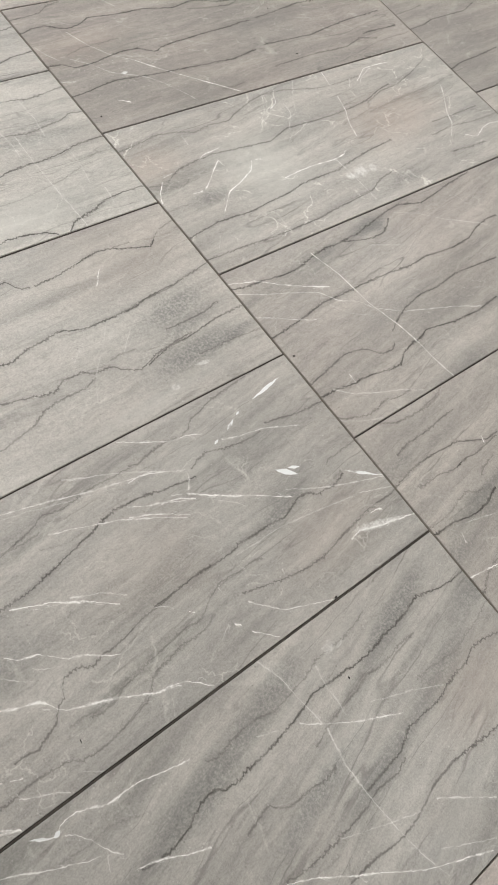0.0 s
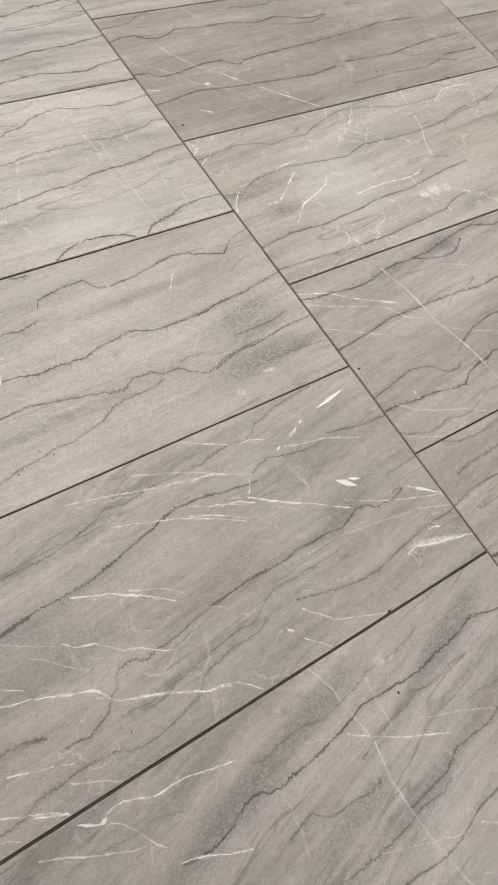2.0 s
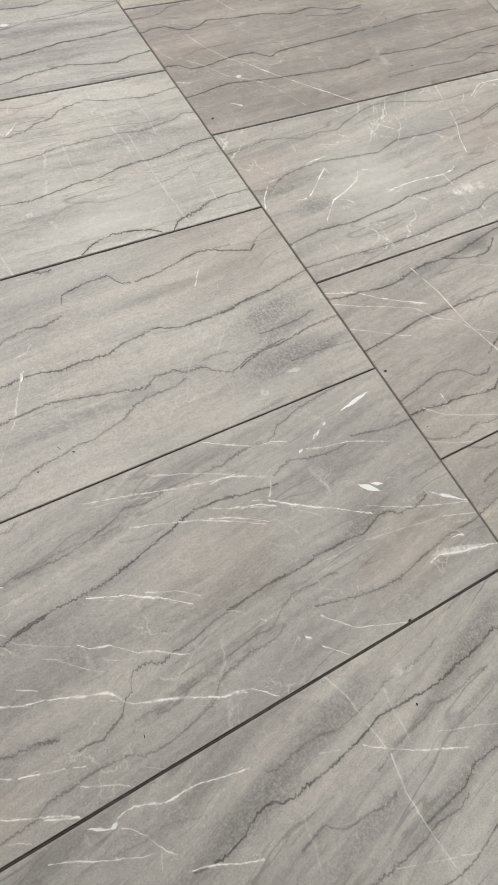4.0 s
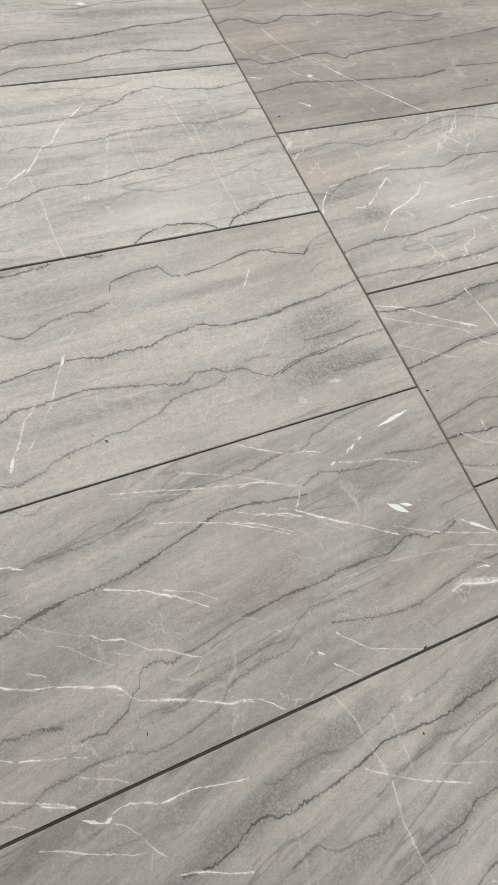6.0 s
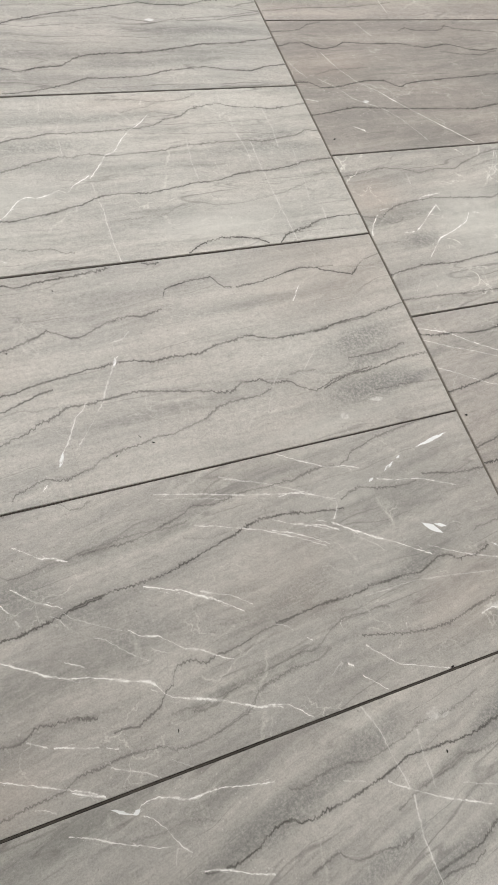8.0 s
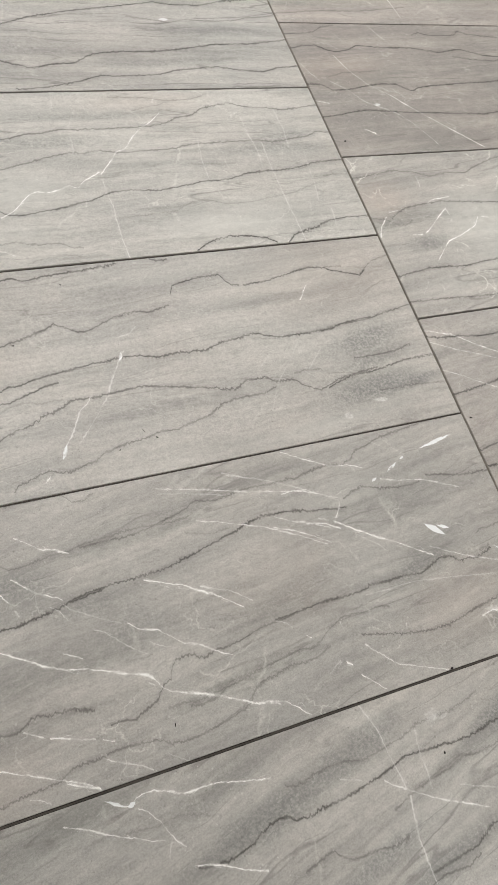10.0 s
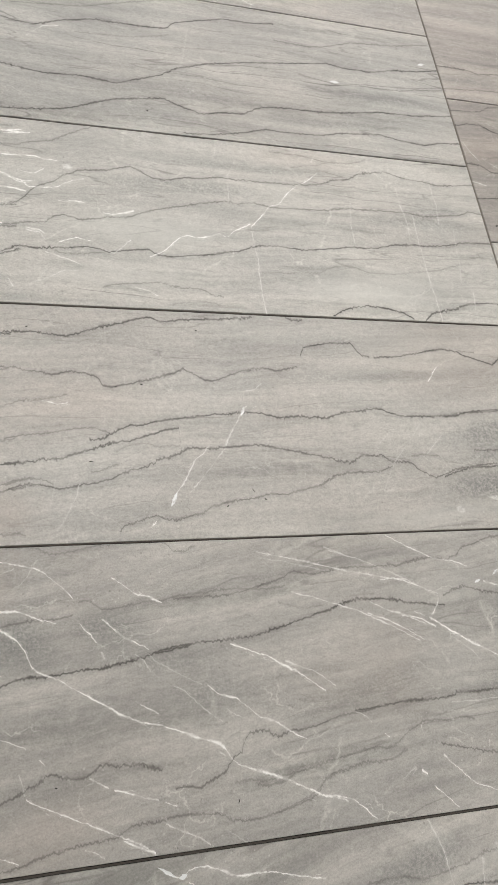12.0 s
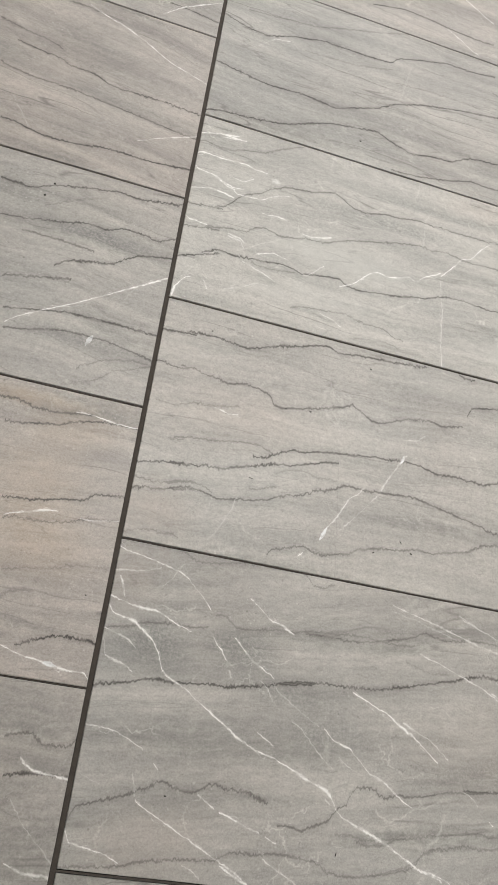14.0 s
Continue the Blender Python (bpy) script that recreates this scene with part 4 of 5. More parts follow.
vein("C1", 1.2, "u", (107.1, 4.3), (108.8, 3.7), (110.9, 3.1), (113.0, 2.9), (115.3, 2.2), (117.9, 2.0), (121.5, 1.2))
seam("C3", .62, "u", (74.6, 34.2), (77.5, 33.8), (81.0, 32.9), (85.4, 32.1), (88.3, 31.5), (89.7, 30.2))
seam("C3", .79, "u", (79.5, 29.3), (82.5, 28.7), (86.3, 28.2), (90.0, 27.8), (91.5, 26.7), (93.9, 26.7), (97.8, 26.3), (100.7, 24.6), (103.6, 24.5), (114.1, 24.5), (121.3, 24.0))
seam("C3", .7, "u", (77.7, 22.1), (80.3, 21.0), (83.2, 20.6), (86.0, 20.3), (90.1, 20.3), (94.1, 20.0), (98.4, 19.6), (104.7, 18.7), (114.0, 17.5), (120.4, 16.7))
seam("C3", .88, "u", (81.4, 7.0), (84.5, 6.9), (87.3, 6.1), (90.6, 5.4), (94.6, 5.4), (98.0, 5.8), (102.5, 6.7), (104.9, 6.9), (107.0, 6.9), (113.3, 6.8), (120.6, 7.7))
seam("C3", .62, "u", (86.4, 45.9), (90.8, 46.1), (94.6, 45.7), (100.0, 44.9))
vein("C3", 1.1, "u", (91.8, 47.2), (94.3, 45.9), (96.8, 44.8), (99.9, 44.0), (106.0, 41.0), (112.0, 37.2), (119.1, 33.9))
vein("C3", .35, "v", (87.3, 6.4), (84.9, 10.3), (82.4, 13.7))
vein("C3", .7, "u", (108.8, 11.2), (114.5, 14.3), (120.3, 17.5))
seam("A2", .9, "u", (70.5, 26.5), (90.0, 28.9), (108.0, 28.3))
seam("A2", .9, "u", (64.7, 15.4), (83.5, 14.7), (101.4, 17.1), (116.8, 17.7))
seam("A2", .7, "u", (62.2, 6.3), (79.5, 6.9), (92.5, 6.3), (99.8, 8.4), (106.8, 6.2))
seam("B3", .6, "u", (95.2, 25.1), (102.0, 25.0), (107.9, 25.3), (111.8, 26.3), (116.8, 26.9), (120.8, 28.0))
seam("B3", .9, "u", (-1.0, 34.0), (6.0, 31.8), (11.7, 31.3), (17.3, 34.0), (26.1, 36.1), (29.2, 36.1), (36.9, 36.1), (43.9, 36.6), (46.2, 39.3), (59.1, 43.5), (69.1, 43.8), (74.6, 45.1))
seam("B3", .9, "u", (0.0, 17.5), (8.1, 15.9), (13.6, 15.0), (22.0, 15.8), (30.1, 14.5), (32.4, 15.5), (40.7, 19.0), (45.2, 22.1), (49.6, 24.0), (54.0, 25.6), (63.1, 27.8), (75.5, 29.9), (87.1, 32.1), (93.2, 31.1), (99.8, 31.1), (106.9, 33.0), (114.1, 33.9), (121.6, 35.6))
seam("B3", .9, "u", (-0.7, 1.4), (4.1, 2.6), (9.6, 2.7), (17.6, 4.2), (29.8, 9.3), (41.2, 11.4), (46.2, 9.0), (50.8, 7.6), (54.4, 8.7), (61.5, 9.4), (66.3, 12.4), (72.3, 13.1), (83.1, 13.4), (89.3, 14.0), (99.3, 16.0), (109.3, 16.2), (121.7, 17.9))
seam("B3", .8, "u", (45.1, 0.5), (53.3, 1.3), (60.4, 2.9), (66.4, 4.9), (70.7, 4.7), (81.3, 5.0), (86.0, 6.4), (98.0, 7.7), (104.9, 6.3), (110.5, 5.7), (115.1, 7.2), (122.1, 7.7))
seam("B3", .5, "u", (85.2, 23.3), (95.1, 25.5), (112.2, 26.9), (121.4, 28.7))
seam("B3", .6, "u", (72.4, 38.3), (78.6, 37.9), (83.3, 37.7), (88.5, 38.9), (95.6, 41.8), (109.6, 43.4), (121.0, 46.1))
seam("C2", .79, "u", (85.0, 42.0), (89.4, 41.8), (91.7, 41.6), (95.7, 43.8), (101.1, 45.1), (107.8, 46.5), (112.6, 46.2), (118.4, 47.7), (121.4, 48.0))
seam("C2", .79, "u", (87.2, 33.4), (92.4, 34.1), (97.7, 35.0), (104.0, 36.8), (107.5, 36.3), (110.7, 37.8), (115.4, 37.6), (117.8, 37.0), (121.1, 38.8))
seam("C2", .62, "u", (92.0, 31.1), (98.6, 31.1), (105.3, 30.6), (107.1, 30.1))
seam("C2", .79, "u", (99.0, 24.4), (101.7, 26.9), (105.9, 27.9), (110.2, 28.7), (113.1, 31.1), (115.1, 32.5), (121.3, 33.8))
seam("C2", .7, "u", (90.6, 19.9), (96.5, 21.3), (103.6, 22.9))
seam("C2", .79, "u", (92.3, 13.1), (98.2, 14.3), (104.2, 15.5), (108.5, 15.5), (112.8, 15.5), (118.3, 15.2), (121.6, 15.3))
seam("C2", .7, "u", (93.3, 9.1), (98.2, 9.9), (103.0, 11.3), (108.2, 11.6), (113.6, 11.3), (118.3, 9.5), (121.6, 9.2))
seam("C2", .44, "u", (105.5, 0.3), (111.2, 2.3), (114.8, 5.5), (118.5, 8.3))
vein("C2", 1.1, "u", (93.2, 9.7), (95.6, 12.0), (100.1, 14.9), (104.8, 17.6), (111.5, 22.1), (116.4, 25.5), (121.5, 28.9))
seam("A3", .8, "u", (0.4, 12.7), (9.6, 12.7), (12.8, 11.4), (27.0, 13.9), (42.8, 19.3), (50.0, 20.8))
seam("A3", .6, "u", (1.3, 3.6), (12.7, 5.0), (27.7, 5.2), (44.6, 7.3))
vein("A3", .6, "v", (34.4, 7.7), (28.5, 12.9), (21.9, 21.8))
vein("A3", .6, "v", (41.4, 2.6), (40.1, 12.0), (39.6, 24.4))
seam("B4", .8, "u", (37.3, 6.4), (47.1, 9.0), (55.5, 8.5), (60.6, 7.6), (69.2, 7.1), (74.8, 7.5))
vein("B4", .9, "u", (58.9, 7.9), (64.0, 4.7), (67.4, 1.8), (69.5, 1.2))
vein("B4", .8, "u", (64.8, 22.7), (72.8, 17.0), (74.9, 15.7))
seam("C4", .8, "u", (108.4, 6.5), (114.1, 6.1), (119.9, 4.9))
vein("C4", .8, "u", (107.3, 0.8), (112.6, 6.5), (120.2, 12.4))
seam("D2", .8, "u", (0.0, 31.7), (7.7, 32.4), (11.9, 33.7), (19.1, 33.7), (29.8, 33.8), (37.3, 36.5))
seam("D2", .9, "u", (-0.6, 11.5), (4.7, 12.6), (7.9, 13.0), (15.7, 13.4), (26.6, 14.5))
seam("D2", .6, "u", (-0.8, 39.5), (8.1, 40.0), (14.9, 41.2))
seam("B3", .5, "u", (5.2, 38.1), (13.8, 39.2), (22.7, 40.3), (31.7, 43.6), (41.1, 46.6), (49.1, 49.8))
seam("B3", .4, "u", (20.6, 30.6), (29.6, 31.1), (35.6, 31.8), (44.8, 34.3))
seam("B3", .4, "u", (45.0, 29.9), (54.5, 31.0), (65.7, 31.1), (74.3, 32.7))
vein("B3", .6, "u", (9.3, 26.7), (13.2, 31.0), (17.5, 32.0))
seam("C2", .44, "u", (107.7, 4.1), (112.3, 7.2), (117.4, 8.6), (121.2, 8.5))
seam("C2", .35, "u", (94.7, 38.2), (101.7, 42.2), (107.0, 44.6))
spot("B1", 106.9, 22.0, 26, 9, 10, 0.68, "grey")
spot("B1", 104.3, 9.9, 34, 8, 6, 0.7, "grey")
spot("B1", 87.3, 35.5, 28, 3, 2, 0.34, "grey")
spot("B0", 97.0, 20.2, 22, 6, 14, 0.54, "grey")
spot("B0", 8.3, 33.4, 16, 11, -4, 0.61, "grey")
spot("B0", 22.5, 34.9, 16, 8, -5, 0.54, "grey")
spot("B0", 33.1, 29.1, 26, 7, -3, 0.41, "grey")
spot("B0", 69.8, 21.3, 36, 7, 14, 0.41, "grey")
spot("B0", 39.0, 23.4, 22, 6, 8, 0.41, "grey")
spot("Bm", 103.0, 41.5, 30, 6, 18, 0.74, "grey")
spot("Bm", 102.7, 28.0, 30, 6, 18, 0.54, "grey")
spot("Bm", 52.6, 37.8, 44, 7, 14, 0.61, "grey")
spot("Bm", 82.0, 22.5, 26, 5, 16, 0.54, "grey")
spot("Bm", 72.7, 43.5, 22, 7, 14, 0.54, "grey")
spot("A1", 13.2, 21.2, 16, 6, 8, 0.61, "grey")
spot("A1", 69.8, 5.0, 26, 5, 8, 0.54, "grey")
spot("A1", 69.0, 34.4, 40, 5, 4, 0.34, "grey")
spot("Am", -0.7, 17.7, 20, 7, 10, 0.54, "grey")
spot("A2", 81.2, 3.2, 46, 6, 3, 0.47, "grey")
spot("A2", 69.0, 24.8, 40, 5, 3, 0.41, "grey")
spot("B2", 105.3, 28.8, 44, 6, -1, 0.54, "grey")
spot("B2", 44.2, 34.0, 50, 5, -1, 0.47, "grey")
spot("B2", 58.6, 41.8, 40, 4, 0, 0.34, "grey")
spot("B3", 103.9, 21.2, 50, 5, 0, 0.47, "grey")
spot("B3", 79.0, 9.4, 44, 4, 0, 0.41, "grey")
spot("C2", 105.7, 34.3, 30, 4.5, -4, 0.68, "grey")
spot("C2", 106.4, 10.5, 34, 5, -3, 0.47, "grey")
spot("C3", 99.0, 35.2, 36, 4, -6, 0.34, "grey")
spot("B0", 103.2, 26.3, 5.2, 1.5, -42, 1, "white")
spot("B0", 105.2, 26.4, 3.0, .8, -28, 1, "white")
spot("B0", 112.0, 44.6, 9.6, .9, 10, 1, "white")
spot("B0", 99.6, 41.1, 3.6, .7, 30, .9, "white")
spot("B0", 102.6, 42.6, 1.4, .5, 25, .8, "white")
spot("B0", 94.5, 39.2, 1.6, .7, 20, .8, "white")
spot("B0", 117.6, 17.6, 8, .8, -38, .9, "white")
spot("B0", 111.5, 7.3, 9, 1.8, -14, .7, "chalk")
spot("B0", 116.2, 5.9, 6, 1.4, -14, .6, "chalk")
spot("B1", 103.9, 6.6, 4, 1.2, -10, .55, "chalk")
spot("B1", 94.9, 4.2, 2.4, 1.6, 0, .45, "chalk")
spot("B1", 35.9, 7.8, .8, 3.4, -25, .8, "white")
spot("B1", 51.2, 26.3, .6, 2.6, -20, .6, "white")
spot("A1", 58.6, 12.4, 6.5, 4.2, 10, .6, "chalk")
spot("A1", 63.1, 12.0, 3.0, 3.0, 10, .5, "chalk")
spot("B2", 18.1, 36.6, 2.2, 2.0, 0, .65, "chalk")
spot("Bm", 86.9, 43.9, 3, 2, 0, .5, "chalk")
spot("Bm", 89.2, 43.2, 2.4, .9, 10, .4, "chalk")
spot("Bm", 32.4, 46.8, 1.5, .8, 20, .9, "white")
spot("Bm", 30.0, 47.7, 3.6, .6, -32, .8, "white")
spot("C2", 109.3, 10.7, 1, 3, -20, .6, "white")
spot("C1", 115.1, 2.5, 2.6, .8, -10, .7, "white")
spot("A2", 18.1, 17.7, 2.6, 1.2, 0, .6, "white")
spot("A0", 43.8, 46.1, 12, 4.0, 14, 0.81, "grey")
spot("A0", 49.2, 44.7, 6, 5.0, 10, 0.68, "grey")
# warm reflection on the left of C1, painted into the stone's colour
spot("C1", 105.9, 31.9, 20, 22, 0, .22, "warm_reflection")
spot("C1", 100.3, 46.9, 24, 4, 0, .3, "warm_reflection")
spot("B3", 116.8, 37.2, 3, 1, 20, .7, "white")
spot("B3", 88.3, 25.3, 3, 1.2, 0, .6, "white")
spot("A1", 32.6, 27.0, 32, 24, 0, 0.6, "pale")
spot("A1", 36.1, 15.7, 40, 10, 6, 0.26, "pale")
spot("A1", 12.6, 7.3, 24, 8, 6, 0.22, "pale")
spot("B2", 90.0, 8.1, 40, 16, 3, 0.4, "pale")
spot("B2", 104.1, 27.6, 24, 5, 3, 0.22, "pale")
spot("B2", 79.0, 7.1, 40, 8, 0, 0.34, "pale")
spot("B2", 34.0, 20.6, 44, 10, 0, 0.26, "pale")
spot("B2", 29.1, 8.5, 50, 8, 0, 0.26, "pale")
spot("B2", 34.2, 20.7, 40, 14, -2, 0.26, "pale")
spot("B2", 9.5, 32.5, 20, 10, -2, 0.22, "pale")
spot("B1", 61.8, 45.5, 40, 8, 0, 0.15, "pale")
spot("B1", 7.3, 39.7, 30, 8, 0, 0.15, "pale")
spot("B1", 96.3, 42.3, 40, 12, 2, 0.22, "pale")
spot("B1", 83.5, 2.5, 50, 6, 3, 0.19, "pale")
spot("Bm", 82.4, 42.0, 40, 3, 16, 0.22, "pale")
spot("Bm", 76.5, 28.7, 40, 4, 16, 0.22, "pale")
spot("Bm", 85.3, 7.9, 40, 6, 16, 0.19, "pale")
spot("B0", 80.8, 36.5, 36, 8, 10, 0.15, "pale")
spot("A1", 54.3, 12.1, 3.0, 2.4, 10, .6, "chalk")
spot("B1", 101.1, 39.6, 50, 26, 4, 0.21, "pink")
spot("B1", 19.8, 26.9, 34, 16, 4, 0.17, "pink")
spot("B0", 105.2, 11.5, 34, 18, 10, 0.21, "pink")
spot("B0", 69.1, 25.0, 30, 24, 0, 0.17, "pink")
spot("Bm", 108.0, 21.8, 34, 18, 12, 0.28, "pink")
spot("B0", 11.9, 4.6, 24, 12, 10, 0.21, "pink")
spot("A2", 8.6, 30.6, 50, 16, 4, 0.21, "pink")
spot("B2", 73.5, 46.4, 40, 8, 0, 0.17, "pink")
spot("B0", 8.1, 51.8, 3, 14, 0, 0.17, "pink")
spot("B1", 106.0, 16.3, 30, 5, 12, 0.54, "grey")
spot("B1", 115.5, 9.7, 22, 3, 8, 0.61, "grey")
spot("B1", 92.6, 3.6, 40, 4, 6, 0.22, "pale")
spot("A0", 30.9, 21.0, 40, 4, 8, 0.41, "grey")
spot("A0", 40.2, 1.1, 30, 5, 8, 0.41, "grey")
spot("Am", 16.8, 23.4, 22, 6, 14, 0.54, "grey")
spot("Am", 3.1, 39.5, 24, 5, 10, 0.41, "grey")
# more of C1's reflected warm light, as colour
spot("C1", 108.4, 21.4, 24, 14, 0, .22, "warm_reflection")
spot("C1", 110.2, 42.8, 20, 10, 0, .16, "warm_reflection")
spot("C0", 112.8, 45.4, 24, 8, 0, 0.27, "grey")
spot("Bm", 68.6, 25.8, 36, 5, 16, 0.54, "grey")
spot("Bm", 123.9, 36.7, 30, 7, 16, 0.61, "grey")
spot("A1", 85.9, 26.8, 50, 24, 4, .45, "pink")
spot("A1", 3.6, 35.7, 24, 14, 4, .35, "pink")
spot("B1", 3.2, 6.0, 18, 14, 0, .3, "pink")
spot("B0", 2.7, 42.8, 12, 16, 0, .22, "pink")
spot("A0", 48.1, 46.2, 12, 4.5, 14, .85, "grey")
spot("A0", 28.6, 43.7, 14, 3, 14, .7, "grey")
spot("B2", 108.8, 33.1, 26, 4, 3, .5, "grey")


def lines_mask(w, lines, along, across, width, span, power, taper):
    """Adds up the masks of lines, three to a curve node."""
    total = None
    for k in range(0, len(lines), 3):
        three = lines[k : k + 3]
        n = w.tree.nodes.new("ShaderNodeRGBCurve")
        n.mapping.use_clip = False
        for c in range(3):
            curve = n.mapping.curves[c]
            pts = [(-0.5, -300.0), (1.5, -300.0)]
            if c < len(three):
                line = [(a / 100 / span, v) for a, v in (three[c][2] if three[c][1] == "u" else [(y, x) for x, y in three[c][2]])]
                line = [(0.0 if a < 0.03 else 1.0 if a > 0.97 else a, v) for a, v in line]
                pts = [(-0.5, -300.0), (line[0][0] - 0.0002, -300.0), *line, (line[-1][0] + 0.0002, -300.0), (1.5, -300.0)]
            while len(curve.points) < len(pts):
                curve.points.new(0.5, 0.5)
            for point, (a, v) in zip(curve.points, pts):
                point.location, point.handle_type = (a, v / 100), "VECTOR"
        n.mapping.update()
        # each three follow on the ones before, which keeps the shader small
        w.put(along if total is None else w.math("MULTIPLY_ADD", total, 1e-7, along), n.inputs["Color"])
        gap = w.vec("MULTIPLY", w.vec("ABSOLUTE", w.vec("SUBTRACT", across, n.outputs["Color"])), taper)
        m = w.tree.nodes.new("ShaderNodeMapRange")
        m.data_type, m.interpolation_type = "FLOAT_VECTOR", "SMOOTHSTEP"
        w.put(gap, m.inputs["Vector"])
        sizes = [width * (0.6 + 0.4 * t[0]) for t in three] + [width] * (3 - len(three))
        m.inputs[7].default_value, m.inputs[8].default_value = (0, 0, 0), sizes
        m.inputs[9].default_value, m.inputs[10].default_value = (1, 1, 1), (0, 0, 0)
        mask = w.vec("DOT_PRODUCT", m.outputs["Vector"], [min(1.0, 1.25 * t[0] ** 1.4) for t in three] + [0.0] * (3 - len(three)))
        if not power:
            total = mask if total is None else w.math("MAXIMUM", total, mask)
            continue
        wide = w.tree.nodes.new("ShaderNodeMapRange")
        wide.data_type, wide.interpolation_type = "FLOAT_VECTOR", "SMOOTHSTEP"
        w.put(gap, wide.inputs["Vector"])
        wide.inputs[7].default_value, wide.inputs[8].default_value = (0, 0, 0), [s * 3.2 for s in sizes]
        wide.inputs[9].default_value, wide.inputs[10].default_value = (1, 1, 1), (0, 0, 0)
        halo = w.vec("DOT_PRODUCT", wide.outputs["Vector"], [power * (0.3 + 0.7 * t[0]) for t in three] + [0.0] * (3 - len(three)))
        mask = w.math("MAXIMUM", mask, halo)
        total = mask if total is None else w.math("MAXIMUM", total, mask)
    return total


def stone(name, key, seed, warm, light, tilt, crackle, seams=0.55):
    """The stone of one tile."""
    mat, tree = nodes_of(name)
    w = Web(tree)
    at = tree.nodes.new("ShaderNodeTexCoord").outputs["Object"]
    p = w.vec("ADD", at, (seed * 3.71, seed * 1.93, seed * 0.77))
    body = tree.nodes.new("ShaderNodeGroup")
    body.node_tree = BODY
    w.put(p, body.inputs["Place"])
    w.put(w.turned(p, tilt, (1, 1, 1)), body.inputs["Bands"])
    body.inputs["Warm"].default_value, body.inputs["Light"].default_value, body.inputs["Crackle"].default_value = warm, light, crackle
    body.inputs["Seams"].default_value = seams
    colour = body.outputs["Colour"]
    half = (0.5, 0.5, 0.5)
    bend = w.vec("MULTIPLY", w.vec("SUBTRACT", w.noise(p, 34.0, 5, 0.62, True), half), (0.004, 0.006, 0.0))
    teeth = w.vec("SUBTRACT", w.noise(w.vec("MULTIPLY", p, (1.0, 0.35, 1.0)), 210.0, 2, 0.6, True), half)
    rough = w.ramp(w.noise(p, 13.0, 2, 0.5), 0.38, 0.62, 0.007, 0.017)
    teeth = w.vec("MULTIPLY", teeth, w.xyz(0.0, rough, 0.0))
    tremble = w.vec("MULTIPLY", w.vec("SUBTRACT", w.noise(p, 48.0, 5, 0.68, True), half), (0.006, 0.006, 0.0))
    tremble = w.vec("ADD", tremble, w.vec("MULTIPLY", w.vec("SUBTRACT", w.noise(p, 160.0, 2, 0.6, True), half), (0.004, 0.004, 0.0)))
    bent, torn = w.split(w.vec("ADD", at, w.vec("ADD", bend, teeth))), w.split(w.vec("ADD", at, tremble))
    stray = w.vec("MULTIPLY", w.vec("SUBTRACT", w.noise(w.vec("ADD", p, (9.0, 2.0, 5.0)), 21.0, 5, 0.6, True), half), (0.05, 0.05, 0.0))
    lost = w.split(w.vec("ADD", at, stray))
    height = body.outputs["Height"]
    seams, veins = SEAMS.get(key, []), VEINS.get(key, [])
    thick = w.noise(w.vec("ADD", p, (3.0, 2.0, 0.0)), 24.0, 4, 0.65)
    worn = w.noise(w.vec("ADD", p, (1.0, 6.0, 3.0)), 46.0, 5, 0.7)
    sandy = w.ramp(w.noise(p, 190.0, 4, 0.8), 0.38, 0.62, 0.3, 1.2)
    ragged = w.vec("ADD", at, w.vec("ADD", tremble, w.vec("MULTIPLY", stray, (0.9, 0.45, 0.0))))
    crisp = w.vec("ADD", at, w.vec("MULTIPLY", tremble, (0.8, 0.8, 0.0)))

    def patch(colour, x, y, long, wide, turn, much, kind):
        q = w.vec("SUBTRACT", crisp if kind in ("white", "chalk") else ragged, (x / 100, y / 100, 0))
        r = w.turned(w.vec("MULTIPLY", q, (1, 1, 0)), turn, (long / 200, wide / 200, 1))
        r = w.math("MULTIPLY_ADD", w.vec("DOT_PRODUCT", w.vec("ABSOLUTE", r), (0.62, 0.62, 0)), 1.0, w.math("MULTIPLY", w.vec("LENGTH", r), 0.38)) if kind == "white" else w.vec("LENGTH", r)
        if kind == "white":
            mask = w.math("MULTIPLY", w.ramp(r, 0.8, 1.05, 1.0, 0.0), much)
            mask = w.math("MULTIPLY", mask, w.ramp(worn, 0.32, 0.50, 0.9 if much > 0.95 else 0.15, 1.0))
            colour = w.mix(mask, colour, (0.83, 0.85, 0.86, 1))
        elif kind == "chalk":
            mask = w.math("MULTIPLY", w.ramp(w.math("ADD", r, w.math("MULTIPLY", w.math("SUBTRACT", worn, 0.5), 2.2)), 0.5, 1.15, 1.0, 0.0), much)
            mask = w.math("MULTIPLY", mask, w.ramp(w.noise(p, 120.0, 3, 0.7), 0.36, 0.6, 0.3, 1.0))
            colour = w.mix(mask, colour, (0.80, 0.80, 0.78, 1))
        else:
            mask = w.math("MULTIPLY", w.ramp(r, 0.15, 1.25, 1.0, 0.0), much)
            mask = w.math("MULTIPLY", mask, sandy if kind == "grey" else w.ramp(worn, 0.25, 0.7, 0.6, 1.0), clamp=True)
            colour = w.mix(mask, colour, TONES[kind])
        return colour

    for one in (t for t in SPOTS.get(key, []) if t[6] not in ("white", "chalk")):
        colour = patch(colour, *one)
    dark, pale = (0.062, 0.057, 0.052, 1), (0.90, 0.89, 0.87, 1)
    swell = w.ramp(w.noise(w.vec("ADD", p, (5.0, 8.0, 2.0)), 17.0, 3, 0.6), 0.34, 0.64, 2.1, 0.7)
